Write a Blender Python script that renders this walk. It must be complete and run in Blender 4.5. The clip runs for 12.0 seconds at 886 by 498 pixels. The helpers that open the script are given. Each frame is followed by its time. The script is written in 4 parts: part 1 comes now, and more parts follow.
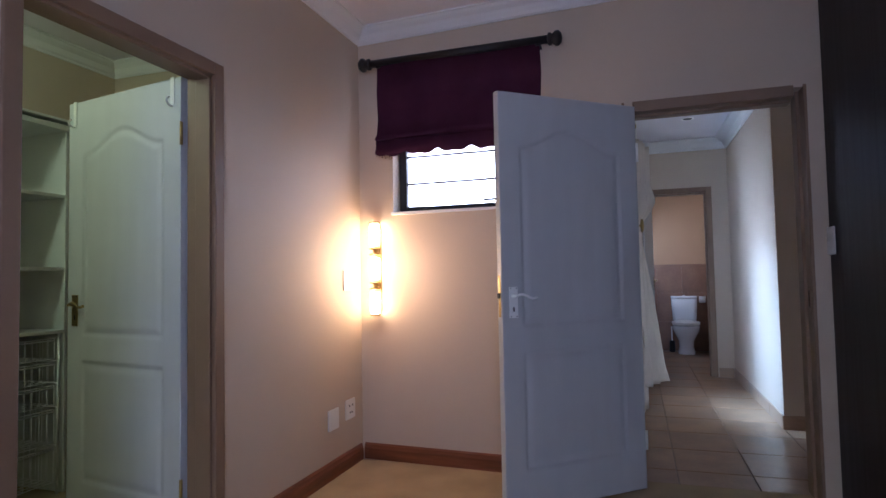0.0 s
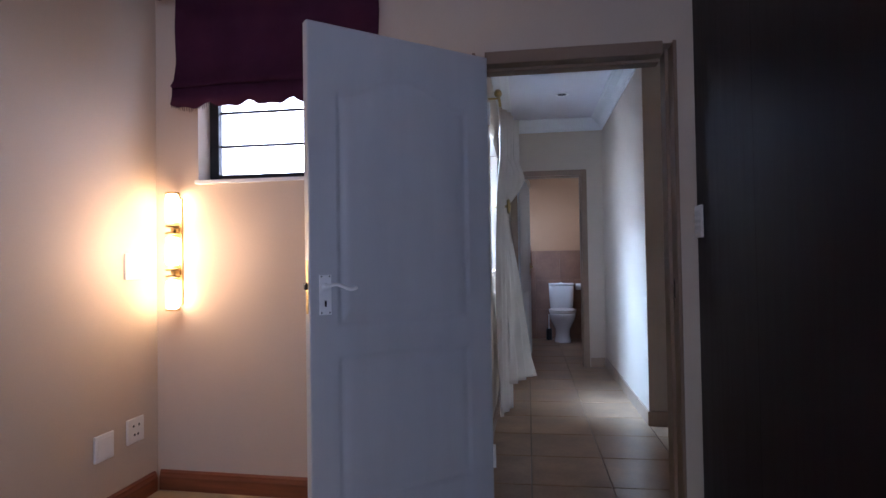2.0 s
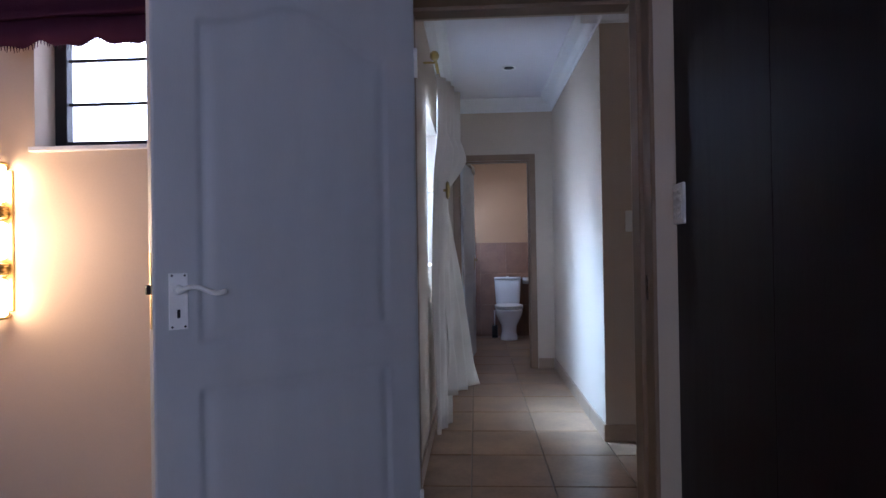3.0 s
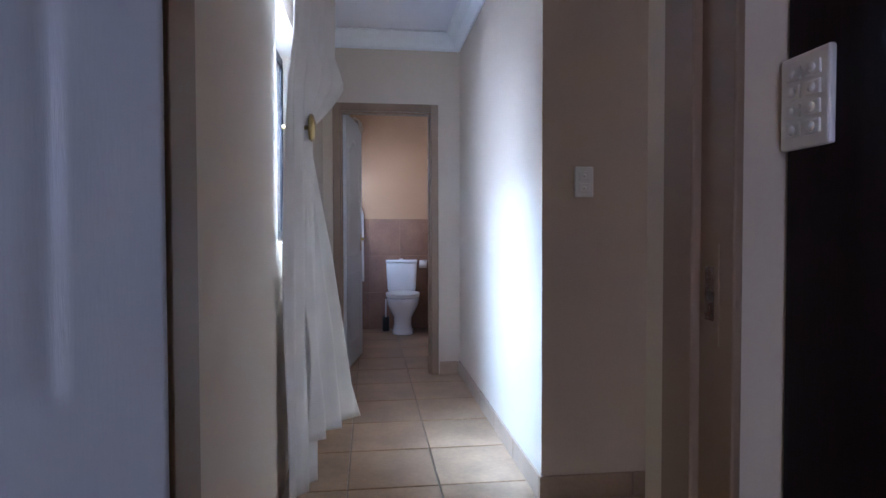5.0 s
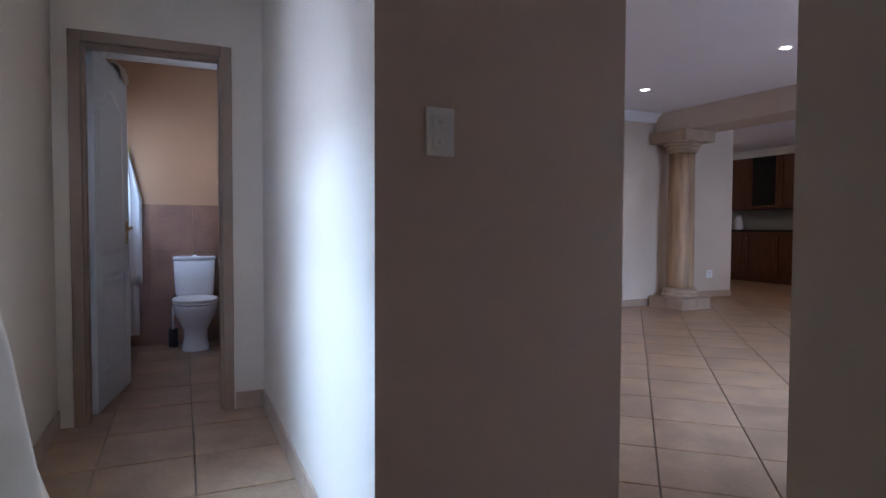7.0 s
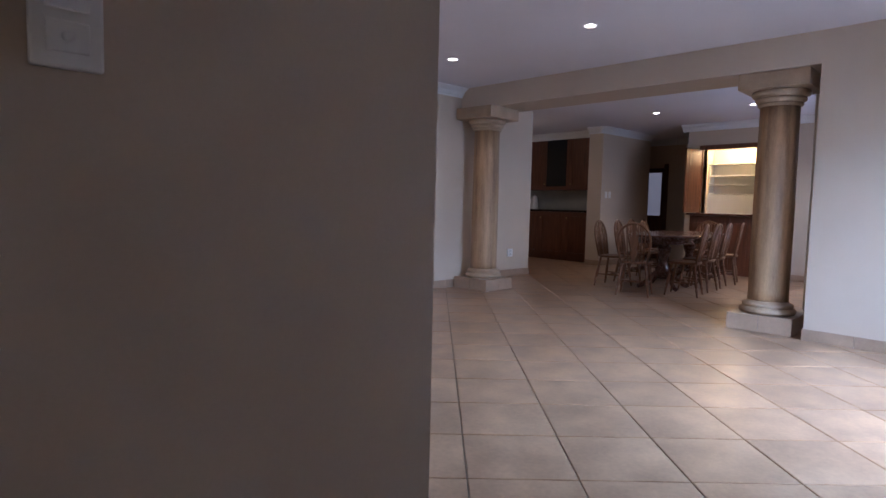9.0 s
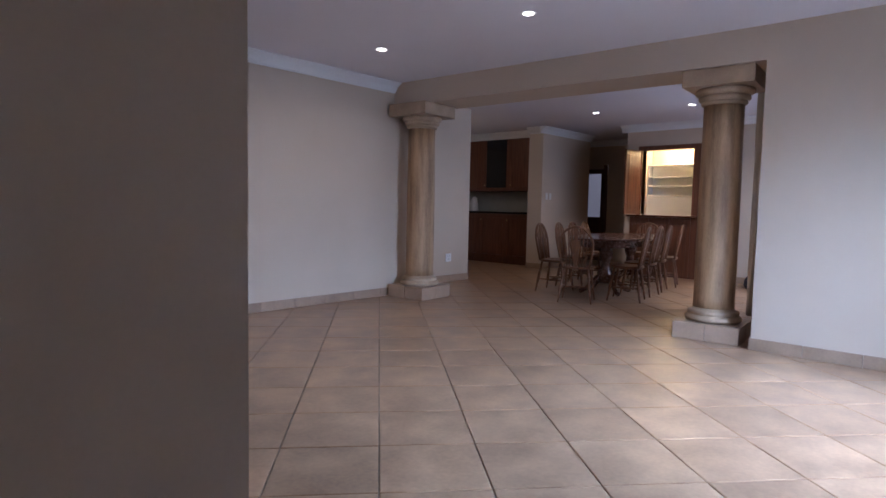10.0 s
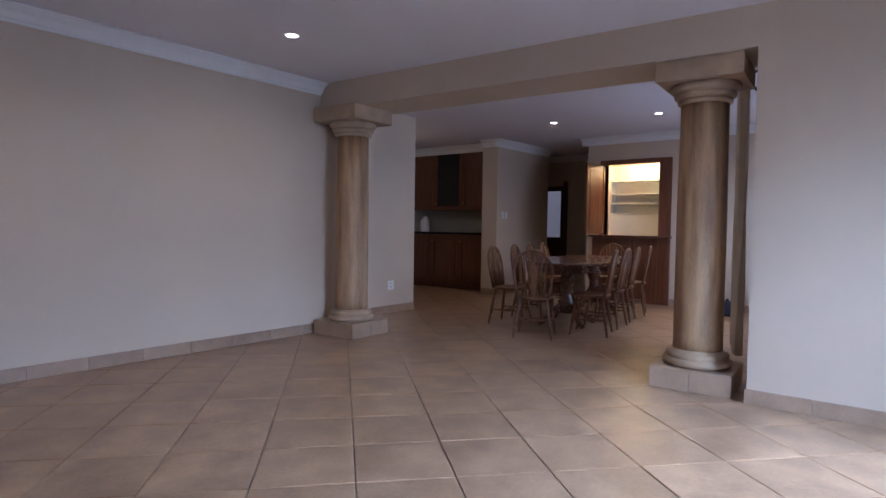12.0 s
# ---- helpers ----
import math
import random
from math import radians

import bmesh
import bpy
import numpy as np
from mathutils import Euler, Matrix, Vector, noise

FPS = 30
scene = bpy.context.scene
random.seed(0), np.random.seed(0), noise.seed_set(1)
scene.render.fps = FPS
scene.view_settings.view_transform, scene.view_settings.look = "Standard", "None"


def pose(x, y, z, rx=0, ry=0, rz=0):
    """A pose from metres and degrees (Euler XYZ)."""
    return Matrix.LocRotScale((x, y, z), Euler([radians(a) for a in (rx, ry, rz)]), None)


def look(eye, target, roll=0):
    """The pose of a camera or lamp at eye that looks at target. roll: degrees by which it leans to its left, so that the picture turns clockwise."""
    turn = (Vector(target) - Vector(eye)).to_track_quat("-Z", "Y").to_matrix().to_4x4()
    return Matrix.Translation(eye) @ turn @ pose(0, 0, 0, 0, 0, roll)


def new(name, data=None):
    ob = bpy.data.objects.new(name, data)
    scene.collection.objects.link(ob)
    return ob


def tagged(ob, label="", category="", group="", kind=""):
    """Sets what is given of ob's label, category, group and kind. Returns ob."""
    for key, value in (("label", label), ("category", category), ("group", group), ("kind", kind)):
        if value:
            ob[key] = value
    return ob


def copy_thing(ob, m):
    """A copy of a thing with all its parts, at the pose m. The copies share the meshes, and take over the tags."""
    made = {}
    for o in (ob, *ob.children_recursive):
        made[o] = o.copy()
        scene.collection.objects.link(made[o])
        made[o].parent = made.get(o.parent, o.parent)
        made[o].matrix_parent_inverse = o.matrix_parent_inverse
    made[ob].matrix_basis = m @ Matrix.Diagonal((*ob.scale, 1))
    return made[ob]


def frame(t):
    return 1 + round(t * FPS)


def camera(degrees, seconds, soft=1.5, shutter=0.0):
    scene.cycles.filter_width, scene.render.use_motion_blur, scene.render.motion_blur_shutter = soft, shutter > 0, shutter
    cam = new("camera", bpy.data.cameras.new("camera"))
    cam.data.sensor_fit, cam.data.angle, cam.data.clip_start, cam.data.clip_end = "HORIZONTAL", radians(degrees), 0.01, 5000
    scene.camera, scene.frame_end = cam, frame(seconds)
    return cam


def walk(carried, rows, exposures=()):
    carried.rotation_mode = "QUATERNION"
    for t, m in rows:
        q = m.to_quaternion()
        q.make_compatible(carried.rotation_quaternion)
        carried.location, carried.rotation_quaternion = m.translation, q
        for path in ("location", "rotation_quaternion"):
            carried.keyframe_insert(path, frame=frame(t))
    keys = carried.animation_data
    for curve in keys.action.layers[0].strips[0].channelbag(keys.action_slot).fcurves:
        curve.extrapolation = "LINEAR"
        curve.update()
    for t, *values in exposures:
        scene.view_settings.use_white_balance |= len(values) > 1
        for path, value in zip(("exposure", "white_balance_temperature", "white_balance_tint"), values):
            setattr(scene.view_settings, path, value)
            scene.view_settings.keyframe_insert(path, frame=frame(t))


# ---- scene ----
cam = camera(74.0, 12.0)
PATH = [
    (0, (0.028, -0.123, 1.145), (-0.593, 1.776, 1.237), -1.1),
    (0.5, (0.069, -0.06, 1.132), (-0.49, 1.858, 1.219), -1.1),
    (1, (0.103, 0.085, 1.131), (-0.365, 2.028, 1.204), -1.0),
    (1.5, (0.149, 0.283, 1.134), (-0.219, 2.248, 1.189), -0.9),
    (2, (0.217, 0.562, 1.132), (-0.069, 2.541, 1.172), -0.9),
    (2.5, (0.266, 0.855, 1.124), (0.057, 2.843, 1.153), -0.9),
    (3, (0.251, 1.163, 1.13), (0.141, 3.16, 1.142), -0.9),
    (3.2, (0.232, 1.28, 1.12), (0.176, 3.279, 1.138), -0.9),
    (5, (0.313, 2.385, 1.093), (0.561, 4.369, 1.038), -0.1),
    (5.5, (0.378, 2.655, 1.081), (0.746, 4.62, 1.022), -0.1),
    (6, (0.431, 2.886, 1.067), (0.93, 4.822, 1.005), -0.2),
    (6.5, (0.492, 3.105, 1.062), (1.142, 4.995, 0.996), -0.2),
    (7, (0.572, 3.3, 1.055), (1.382, 5.127, 0.982), 0.2),
    (7.5, (0.656, 3.494, 1.062), (1.626, 5.239, 0.97), 0.5),
    (7.7, (0.698, 3.57, 1.066), (1.732, 5.281, 0.962), 0.6),
    (9.3, (1.139, 3.92, 1.101), (2.533, 5.346, 0.951), 1.3),
    (9.5, (1.226, 3.982, 1.114), (2.647, 5.382, 0.967), 1.2),
    (10, (1.455, 4.125, 1.116), (2.937, 5.46, 0.971), 1.2),
    (10.5, (1.656, 4.226, 1.128), (3.185, 5.507, 0.981), 1.0),
    (11, (1.912, 4.351, 1.168), (3.465, 5.603, 1.02), 0.9),
    (11.5, (2.173, 4.476, 1.154), (3.734, 5.72, 1.032), 0.9),
    (12, (2.415, 4.614, 1.131), (3.981, 5.856, 1.055), 0.9),
]
walk(cam, [(t, look(eye, target, roll)) for t, eye, target, roll in PATH], ((0.0, 0.0, 5500, 24), (3.0, -0.1, 5450, 24), (5.0, 0.48, 5450, 24), (6.0, 0.38, 5500, 24), (7.0, 0.05, 5500, 24), (9.5, 0.1, 5450, 24), (11.0, 0.0, 5450, 24), (12.0, 0.0, 5450, 24)))

SKY = bpy.data.worlds.new("sky")
scene.world = SKY
SKY.use_nodes = True
_sky = SKY.node_tree.nodes.new("ShaderNodeTexSky")
_sky.sky_type, _sky.sun_disc, _sky.sun_elevation, _sky.sun_rotation = "NISHITA", False, radians(40), radians(200)
SKY.node_tree.links.new(_sky.outputs[0], SKY.node_tree.nodes["Background"].inputs[0])
SKY.node_tree.nodes["Background"].inputs[1].default_value = 0.08
_sun = bpy.data.lights.new("sun", "SUN")
_sun.energy, _sun.angle, _sun.color = 0.8, radians(12), (1, 0.97, 0.93)
new("sun", _sun).matrix_world = look((2, -20, 20), (4, 0, 0))


def area_lamp(name, m, sx, sy, watts, colour, spread=180):
    d = bpy.data.lights.new(name, "AREA")
    d.shape, d.size, d.size_y, d.energy, d.color, d.spread = "RECTANGLE", sx, sy, watts, colour, radians(spread)
    ob = new(name, d)
    ob.matrix_world = m
    return ob


def point_lamp(name, at, watts, colour, radius=0.03):
    d = bpy.data.lights.new(name, "POINT")
    d.energy, d.color, d.shadow_soft_size = watts, colour, radius
    ob = new(name, d)
    ob.location = at
    return ob


def spot_lamp(name, at, watts, colour, cone=110, radius=0.035):
    d = bpy.data.lights.new(name, "SPOT")
    d.energy, d.color, d.shadow_soft_size, d.spot_size, d.spot_blend = watts, colour, radius, radians(cone), 0.8
    ob = new(name, d)
    ob.location = at
    return ob


DAY = (0.72, 0.84, 1.0)
# daylight at the real openings, and at an assumed dining window
area_lamp("daylight_bedroom_window", look((-0.93, 3.6, 1.95), (-0.93, 2.5, 1.5)), 0.95, 0.7, 12, DAY)
area_lamp("daylight_bedroom_south_window", look((0.72, -2.75, 1.5), (-1.0, 1.8, 1.6)), 1.5, 1.2, 30, (0.68, 0.79, 1.0), 130)
area_lamp("daylight_passage_window", look((-1.3, 5.5, 2.86), (1.0, 4.85, 0.3)), 1.0, 0.8, 460, (0.46, 0.74, 1.0))
area_lamp("skylight_passage_window", look((-0.42, 5.1, 1.75), (1.0, 5.3, 0.05)), 1.1, 1.0, 32, (0.57, 0.77, 1.0))
area_lamp("daylight_sliding_door", look((4.85, 2.85, 1.25), (5.0, 4.9, -0.05)), 1.9, 2.0, 44, (0.6, 0.79, 1.0), 103)
area_lamp("skylight_sliding_door", look((4.9, 1.9, 2.9), (5.0, 4.4, 0.0)), 1.6, 1.2, 400, (0.52, 0.75, 1.0))
area_lamp("daylight_toilet_window", look((-0.3, 8.4, 1.72), (0.8, 8.5, 0.5)), 0.8, 0.6, 11, (0.66, 0.83, 1.0))
# unseen window, assumed from the curtain, added to brighten the dining room
area_lamp("daylight_dining_window", look((9.3, 5.0, 1.7), (9.2, 7.5, 0.2)), 1.9, 1.1, 30, (0.7, 0.84, 1.0))
# lamps of the place, and two added living room downlights
point_lamp("wall_lamp_light", (-1.43, 3.03, 1.2), 6.5, (1.0, 0.68, 0.42), 0.08)
point_lamp("closet_lamp_light", (-2.7, 1.0, 2.4), 15, (0.74, 1.0, 0.58), 0.1)
WARM = (1.0, 0.82, 0.55)
# the pair at x 3.2 is unseen, added to fill the living room
LIVING_LAMPS_AND_FILL = ((5.28, 8.41), (5.27, 6.74), (3.2, 8.41), (3.2, 6.74))
DINING_LAMPS = ((9.76, 8.52), (9.88, 7.13))
for _x, _y in LIVING_LAMPS_AND_FILL:
    spot_lamp("downlight_beam", (_x, _y, 2.555), 10, WARM, 160)
for _x, _y in DINING_LAMPS:
    spot_lamp("downlight_beam", (_x, _y, 2.555), 22, (1.0, 0.8, 0.52), 150)
point_lamp("bar_lamp_light", (11.8, 7.95, 2.3), 62, (1.0, 0.72, 0.32), 0.15)
point_lamp("kitchen_lamp_light", (9.0, 11.2, 2.4), 7, WARM, 0.1)


# ---- materials ----
def material(name, colour, rough=0.6, metal=0.0, tint=0.06, scale=3.0, grain=60.0, bump=0.05, spec=0.5, stretch=(1, 1, 1), dark=None, each=0.0, coat=0.0, island=False):
    """Base colour with stains at a large scale and grain at a small one."""
    m = bpy.data.materials.new(name)
    m.use_nodes = True
    n, l = m.node_tree.nodes, m.node_tree.links
    b = n["Principled BSDF"]
    b.inputs["Roughness"].default_value, b.inputs["Metallic"].default_value = rough, metal
    b.inputs["Specular IOR Level"].default_value = spec
    b.inputs["Coat Weight"].default_value = coat
    co, mp = n.new("ShaderNodeTexCoord"), n.new("ShaderNodeMapping")
    mp.inputs["Scale"].default_value = stretch
    l.new(co.outputs["Object"], mp.inputs[0])
    if each:
        rnd = n.new("ShaderNodeNewGeometry") if island else n.new("ShaderNodeObjectInfo")
        off = n.new("ShaderNodeMath")
        off.operation = "MULTIPLY"
        off.inputs[1].default_value = 17.0
        l.new(rnd.outputs["Random Per Island" if island else "Random"], off.inputs[0])
        l.new(off.outputs[0], mp.inputs["Location"])
    big, small = n.new("ShaderNodeTexNoise"), n.new("ShaderNodeTexNoise")
    for tex, s, det in ((big, scale, 5), (small, grain, 3)):
        tex.inputs["Scale"].default_value, tex.inputs["Detail"].default_value = s, det
        l.new(mp.outputs[0], tex.inputs["Vector"])
    add = n.new("ShaderNodeMath")
    add.operation = "MULTIPLY_ADD"
    l.new(small.outputs[0], add.inputs[0])
    add.inputs[1].default_value = 0.35
    l.new(big.outputs[0], add.inputs[2])
    ramp = n.new("ShaderNodeValToRGB")
    dark = dark or [c * (1 - 3 * tint) for c in colour]
    ramp.color_ramp.elements[0].position, ramp.color_ramp.elements[1].position = 0.45, 0.9
    ramp.color_ramp.elements[0].color, ramp.color_ramp.elements[1].color = (*dark, 1), (*colour, 1)
    l.new(add.outputs[0], ramp.inputs[0])
    out = ramp.outputs[0]
    if each:
        hsv = n.new("ShaderNodeHueSaturation")
        rng = n.new("ShaderNodeMapRange")
        rng.inputs[3].default_value, rng.inputs[4].default_value = 1 - each, 1 + each
        l.new(rnd.outputs["Random Per Island" if island else "Random"], rng.inputs[0])
        l.new(rng.outputs[0], hsv.inputs["Value"])
        l.new(out, hsv.inputs["Color"])
        out = hsv.outputs[0]
    l.new(out, b.inputs["Base Color"])
    if bump:
        bp = n.new("ShaderNodeBump")
        bp.inputs["Strength"].default_value, bp.inputs["Distance"].default_value = bump, 0.01
        l.new(add.outputs[0], bp.inputs["Height"])
        l.new(bp.outputs[0], b.inputs["Normal"])
    rr = n.new("ShaderNodeMapRange")
    rr.inputs[3].default_value, rr.inputs[4].default_value = max(0.02, rough - 0.08), min(1, rough + 0.08)
    l.new(add.outputs[0], rr.inputs[0])
    l.new(rr.outputs[0], b.inputs["Roughness"])
    return m


def glowing(name, colour, strength):
    m = bpy.data.materials.new(name)
    m.use_nodes = True
    b = m.node_tree.nodes["Principled BSDF"]
    b.inputs["Base Color"].default_value = (0.9, 0.9, 0.9, 1)
    b.inputs["Emission Color"].default_value, b.inputs["Emission Strength"].default_value = (*colour, 1), strength
    return m


def clear_glass(name, tint=(1, 1, 1)):
    m = bpy.data.materials.new(name)
    m.use_nodes = True
    b = m.node_tree.nodes["Principled BSDF"]
    b.inputs["Base Color"].default_value = (*tint, 1)
    b.inputs["Transmission Weight"].default_value, b.inputs["Roughness"].default_value, b.inputs["IOR"].default_value = 1, 0.02, 1.45
    return m


M_WALL = material("wall_paint", (0.575, 0.465, 0.355), 0.62, tint=0.03, scale=1.3, grain=140, bump=0.06, spec=0.3)
M_WALL_BAR = material("bar_wall_paint", (0.6, 0.5, 0.36), 0.6, tint=0.03, scale=1.3, grain=140, bump=0.06, spec=0.3)
M_WALL_TOILET = material("toilet_wall_paint", (0.46, 0.27, 0.15), 0.6, tint=0.03, scale=1.3, grain=140, bump=0.06, spec=0.3)
M_CEIL = material("ceiling_paint", (0.76, 0.73, 0.76), 0.8, tint=0.02, scale=0.9, grain=90, bump=0.03, spec=0.2)
M_CORNICE = material("cornice_plaster", (0.78, 0.77, 0.76), 0.7, tint=0.02, scale=2, grain=90, bump=0.03, spec=0.25)
M_FRAME = material("frame_enamel", (0.25, 0.155, 0.093), 0.5, tint=0.05, scale=4, grain=120, bump=0.03)
M_DOOR = material("door_enamel", (0.54, 0.54, 0.54), 0.42, tint=0.025, scale=2, grain=50, bump=0.12, stretch=(6, 6, 0.7))
M_TILE = material("floor_tile_glaze", (0.42, 0.265, 0.155), 0.3, tint=0.1, scale=4, grain=45, bump=0.05, each=0.07, dark=(0.22, 0.13, 0.075))
M_TILE_REST = material("floor_tile_glaze_far", (0.42, 0.265, 0.155), 0.3, tint=0.1, scale=4, grain=45, bump=0.05, each=0.07, dark=(0.22, 0.13, 0.075), island=True)
M_GROUT = material("grout", (0.3, 0.25, 0.21), 0.9, tint=0.1, scale=12, grain=200, bump=0.2)
M_SKIRT_TILE = material("skirting_tile", (0.4, 0.27, 0.18), 0.35, tint=0.1, scale=6, grain=60, bump=0.04, each=0.08)
M_WALL_TILE = material("wall_tile", (0.3, 0.15, 0.085), 0.3, tint=0.14, scale=4, grain=40, bump=0.04, each=0.09)
M_CARPET = material("carpet_pile", (0.47, 0.36, 0.22), 0.95, tint=0.08, scale=4, grain=500, bump=0.6, spec=0.1)
M_REDWOOD = material("skirting_wood", (0.24, 0.075, 0.03), 0.32, tint=0.16, scale=3, grain=40, bump=0.08, stretch=(1, 1, 14))
M_WARDROBE = material("wardrobe_wood", (0.014, 0.006, 0.01), 0.38, tint=0.18, scale=2.5, grain=45, bump=0.06, spec=0.13, stretch=(9, 9, 0.6))
M_CHERRY = material("cherry_wood", (0.18, 0.062, 0.028), 0.32, tint=0.18, scale=3, grain=50, bump=0.06, stretch=(9, 9, 0.7), coat=0.2)
M_OAK = material("chair_wood", (0.2, 0.085, 0.035), 0.4, tint=0.18, scale=7, grain=60, bump=0.08, stretch=(6, 6, 1.2))
M_TABLE = material("table_wood", (0.11, 0.04, 0.023), 0.24, tint=0.16, scale=4, grain=50, bump=0.04, stretch=(1, 9, 9), coat=0.3)
M_STONE = material("cast_stone", (0.47, 0.29, 0.15), 0.5, tint=0.12, scale=3.5, grain=50, bump=0.15, stretch=(4, 4, 0.45), dark=(0.19, 0.11, 0.055))
M_STONE_TRIM = material("cast_stone_moulding", (0.45, 0.32, 0.205), 0.55, tint=0.1, scale=6, grain=60, bump=0.15)
M_BLIND = material("blind_fabric", (0.07, 0.018, 0.04), 0.9, tint=0.12, scale=5, grain=300, bump=0.5, spec=0.1)
M_CURTAIN = material("curtain_linen", (0.76, 0.68, 0.57), 0.9, tint=0.05, scale=4, grain=320, bump=0.3, spec=0.1)
M_TOWEL = material("towel_cotton", (0.78, 0.75, 0.72), 0.95, tint=0.04, scale=6, grain=350, bump=0.6, spec=0.1)
M_BLACK = material("dark_bronze_metal", (0.02, 0.018, 0.02), 0.4, metal=0.3, tint=0.1, scale=8, grain=120, bump=0.04)
# non-metal and near-white: the nickel's bright reflection is put into the colour
M_CHROME = material("satin_nickel", (0.96, 0.95, 0.92), 0.34, metal=0.0, tint=0.04, scale=12, grain=150, bump=0.02)
M_BRASS = material("aged_brass", (0.5, 0.36, 0.14), 0.32, metal=1.0, tint=0.1, scale=12, grain=150, bump=0.03)
M_PLASTIC = material("white_plastic", (0.78, 0.76, 0.72), 0.35, tint=0.02, scale=10, grain=150, bump=0.02)
M_CERAMIC = material("white_ceramic", (0.86, 0.86, 0.86), 0.08, tint=0.01, scale=4, grain=40, bump=0.0, coat=0.3)
M_MELAMINE = material("white_melamine", (0.72, 0.73, 0.7), 0.4, tint=0.02, scale=3, grain=120, bump=0.02)
M_WIRE = material("white_coated_wire", (0.75, 0.75, 0.75), 0.4, tint=0.03, scale=20, grain=100, bump=0.02)
M_GRANITE = material("dark_granite", (0.03, 0.032, 0.03), 0.15, tint=0.2, scale=60, grain=260, bump=0.02)
M_SPLASH = material("splashback_tile", (0.42, 0.42, 0.38), 0.3, tint=0.05, scale=5, grain=60, bump=0.03)
M_DARKGLASS = material("cabinet_glass", (0.01, 0.012, 0.014), 0.06, tint=0.05, scale=4, grain=40, bump=0.0)
M_BAG = material("bag_canvas", (0.03, 0.035, 0.06), 0.85, tint=0.15, scale=9, grain=200, bump=0.4)
M_GROUND = material("garden_soil_grass", (0.07, 0.09, 0.035), 0.95, tint=0.2, scale=1.5, grain=30, bump=0.5)
M_BULB = glowing("lamp_tube_glow", (1.0, 0.7, 0.34), 34)
M_DOWN = glowing("downlight_glow", (1.0, 0.9, 0.75), 25)
M_GLASS = clear_glass("window_glass")
M_TUBE = glowing("fluorescent_glow", (1.0, 0.85, 0.5), 12)


# ---- mesh helpers ----
def box(bm, x0, x1, y0, y1, z0, z1, bevel=0.0):
    v = [bm.verts.new((x, y, z)) for z in (z0, z1) for y in (y0, y1) for x in (x0, x1)]
    f = [bm.faces.new([v[i] for i in q]) for q in ((0, 2, 3, 1), (4, 5, 7, 6), (0, 1, 5, 4), (2, 6, 7, 3), (0, 4, 6, 2), (1, 3, 7, 5))]
    if bevel:
        bmesh.ops.bevel(bm, geom=list({e for g in f for e in g.edges}), offset=bevel, segments=2, affect="EDGES", profile=0.5)
    return bm


def lathe(bm, profile, n=20, at=(0, 0, 0), m=None):
    """Turned solid: profile rows of radius and height."""
    m = m or Matrix.Translation(at)
    rings = []
    for r, z in profile:
        rings.append([bm.verts.new(m @ Vector((r * math.cos(2 * math.pi * i / n), r * math.sin(2 * math.pi * i / n), z))) for i in range(n)])
    for a, b in zip(rings, rings[1:]):
        for i in range(n):
            bm.faces.new((a[i], a[(i + 1) % n], b[(i + 1) % n], b[i])).smooth = True
    bm.faces.new(rings[0][::-1])
    bm.faces.new(rings[-1])
    return bm


def between(a, b):
    a, b = Vector(a), Vector(b)
    return Matrix.Translation(a) @ (b - a).to_track_quat("Z", "Y").to_matrix().to_4x4(), (b - a).length


def rod(bm, a, b, r, n=10, r2=None):
    m, d = between(a, b)
    return lathe(bm, ((r, 0), (r2 or r, d)), n, m=m)


def tube(bm, points, r, n=8, closed=False):
    """A bent round bar along points."""
    pts = [Vector(p) for p in points]
    rings = []
    for i, p in enumerate(pts):
        a = pts[i - 1] if i or closed else p
        b = pts[(i + 1) % len(pts)] if i + 1 < len(pts) or closed else p
        q = (b - a).to_track_quat("Z", "Y").to_matrix()
        rings.append([bm.verts.new(p + q @ Vector((r * math.cos(2 * math.pi * k / n), r * math.sin(2 * math.pi * k / n), 0))) for k in range(n)])
    for a, b in zip(rings, rings[1:] + ([rings[0]] if closed else [])):
        off = min(range(n), key=lambda s: (a[0].co - b[s].co).length)
        for k in range(n):
            bm.faces.new((a[k], a[(k + 1) % n], b[(k + 1 + off) % n], b[(k + off) % n])).smooth = True
    if not closed:
        bm.faces.new(rings[0][::-1])
        bm.faces.new(rings[-1])
    return bm


def loft(bm, loops, smooth=True):
    """Closed solid through loops of equal point counts."""
    rings = [[bm.verts.new(p) for p in lp] for lp in loops]
    n = len(rings[0])
    for a, b in zip(rings, rings[1:]):
        for i in range(n):
            bm.faces.new((a[i], a[(i + 1) % n], b[(i + 1) % n], b[i])).smooth = smooth
    bm.faces.new(rings[0][::-1])
    bm.faces.new(rings[-1])
    return bm


def oval(cx, cy, z, rx, ry, n=28, power=2.0):
    out = []
    for i in range(n):
        a = 2 * math.pi * i / n
        c, s = math.cos(a), math.sin(a)
        k = (abs(c) ** power + abs(s) ** power) ** (-1 / power)
        out.append((cx + rx * c * k, cy + ry * s * k, z))
    return out


def sweep(bm, profile, a, b, out):
    """A straight moulding from a to b: profile rows of (outwards, up)."""
    a, b, out = Vector(a), Vector(b), Vector(out)
    loft(bm, [[p + out * u + Vector((0, 0, w)) for u, w in profile] for p in (a, b)], False)
    return bm


def mesh_of(name, bm, mat):
    bmesh.ops.recalc_face_normals(bm, faces=bm.faces)
    me = bpy.data.meshes.new(name)
    bm.to_mesh(me)
    bm.free()
    me.materials.append(mat)
    return me


def part(name, bm, mat, parent, label=""):
    ob = new(name, mesh_of(name, bm, mat) if isinstance(bm, bmesh.types.BMesh) else bm)
    ob.parent = parent
    return tagged(ob, label)


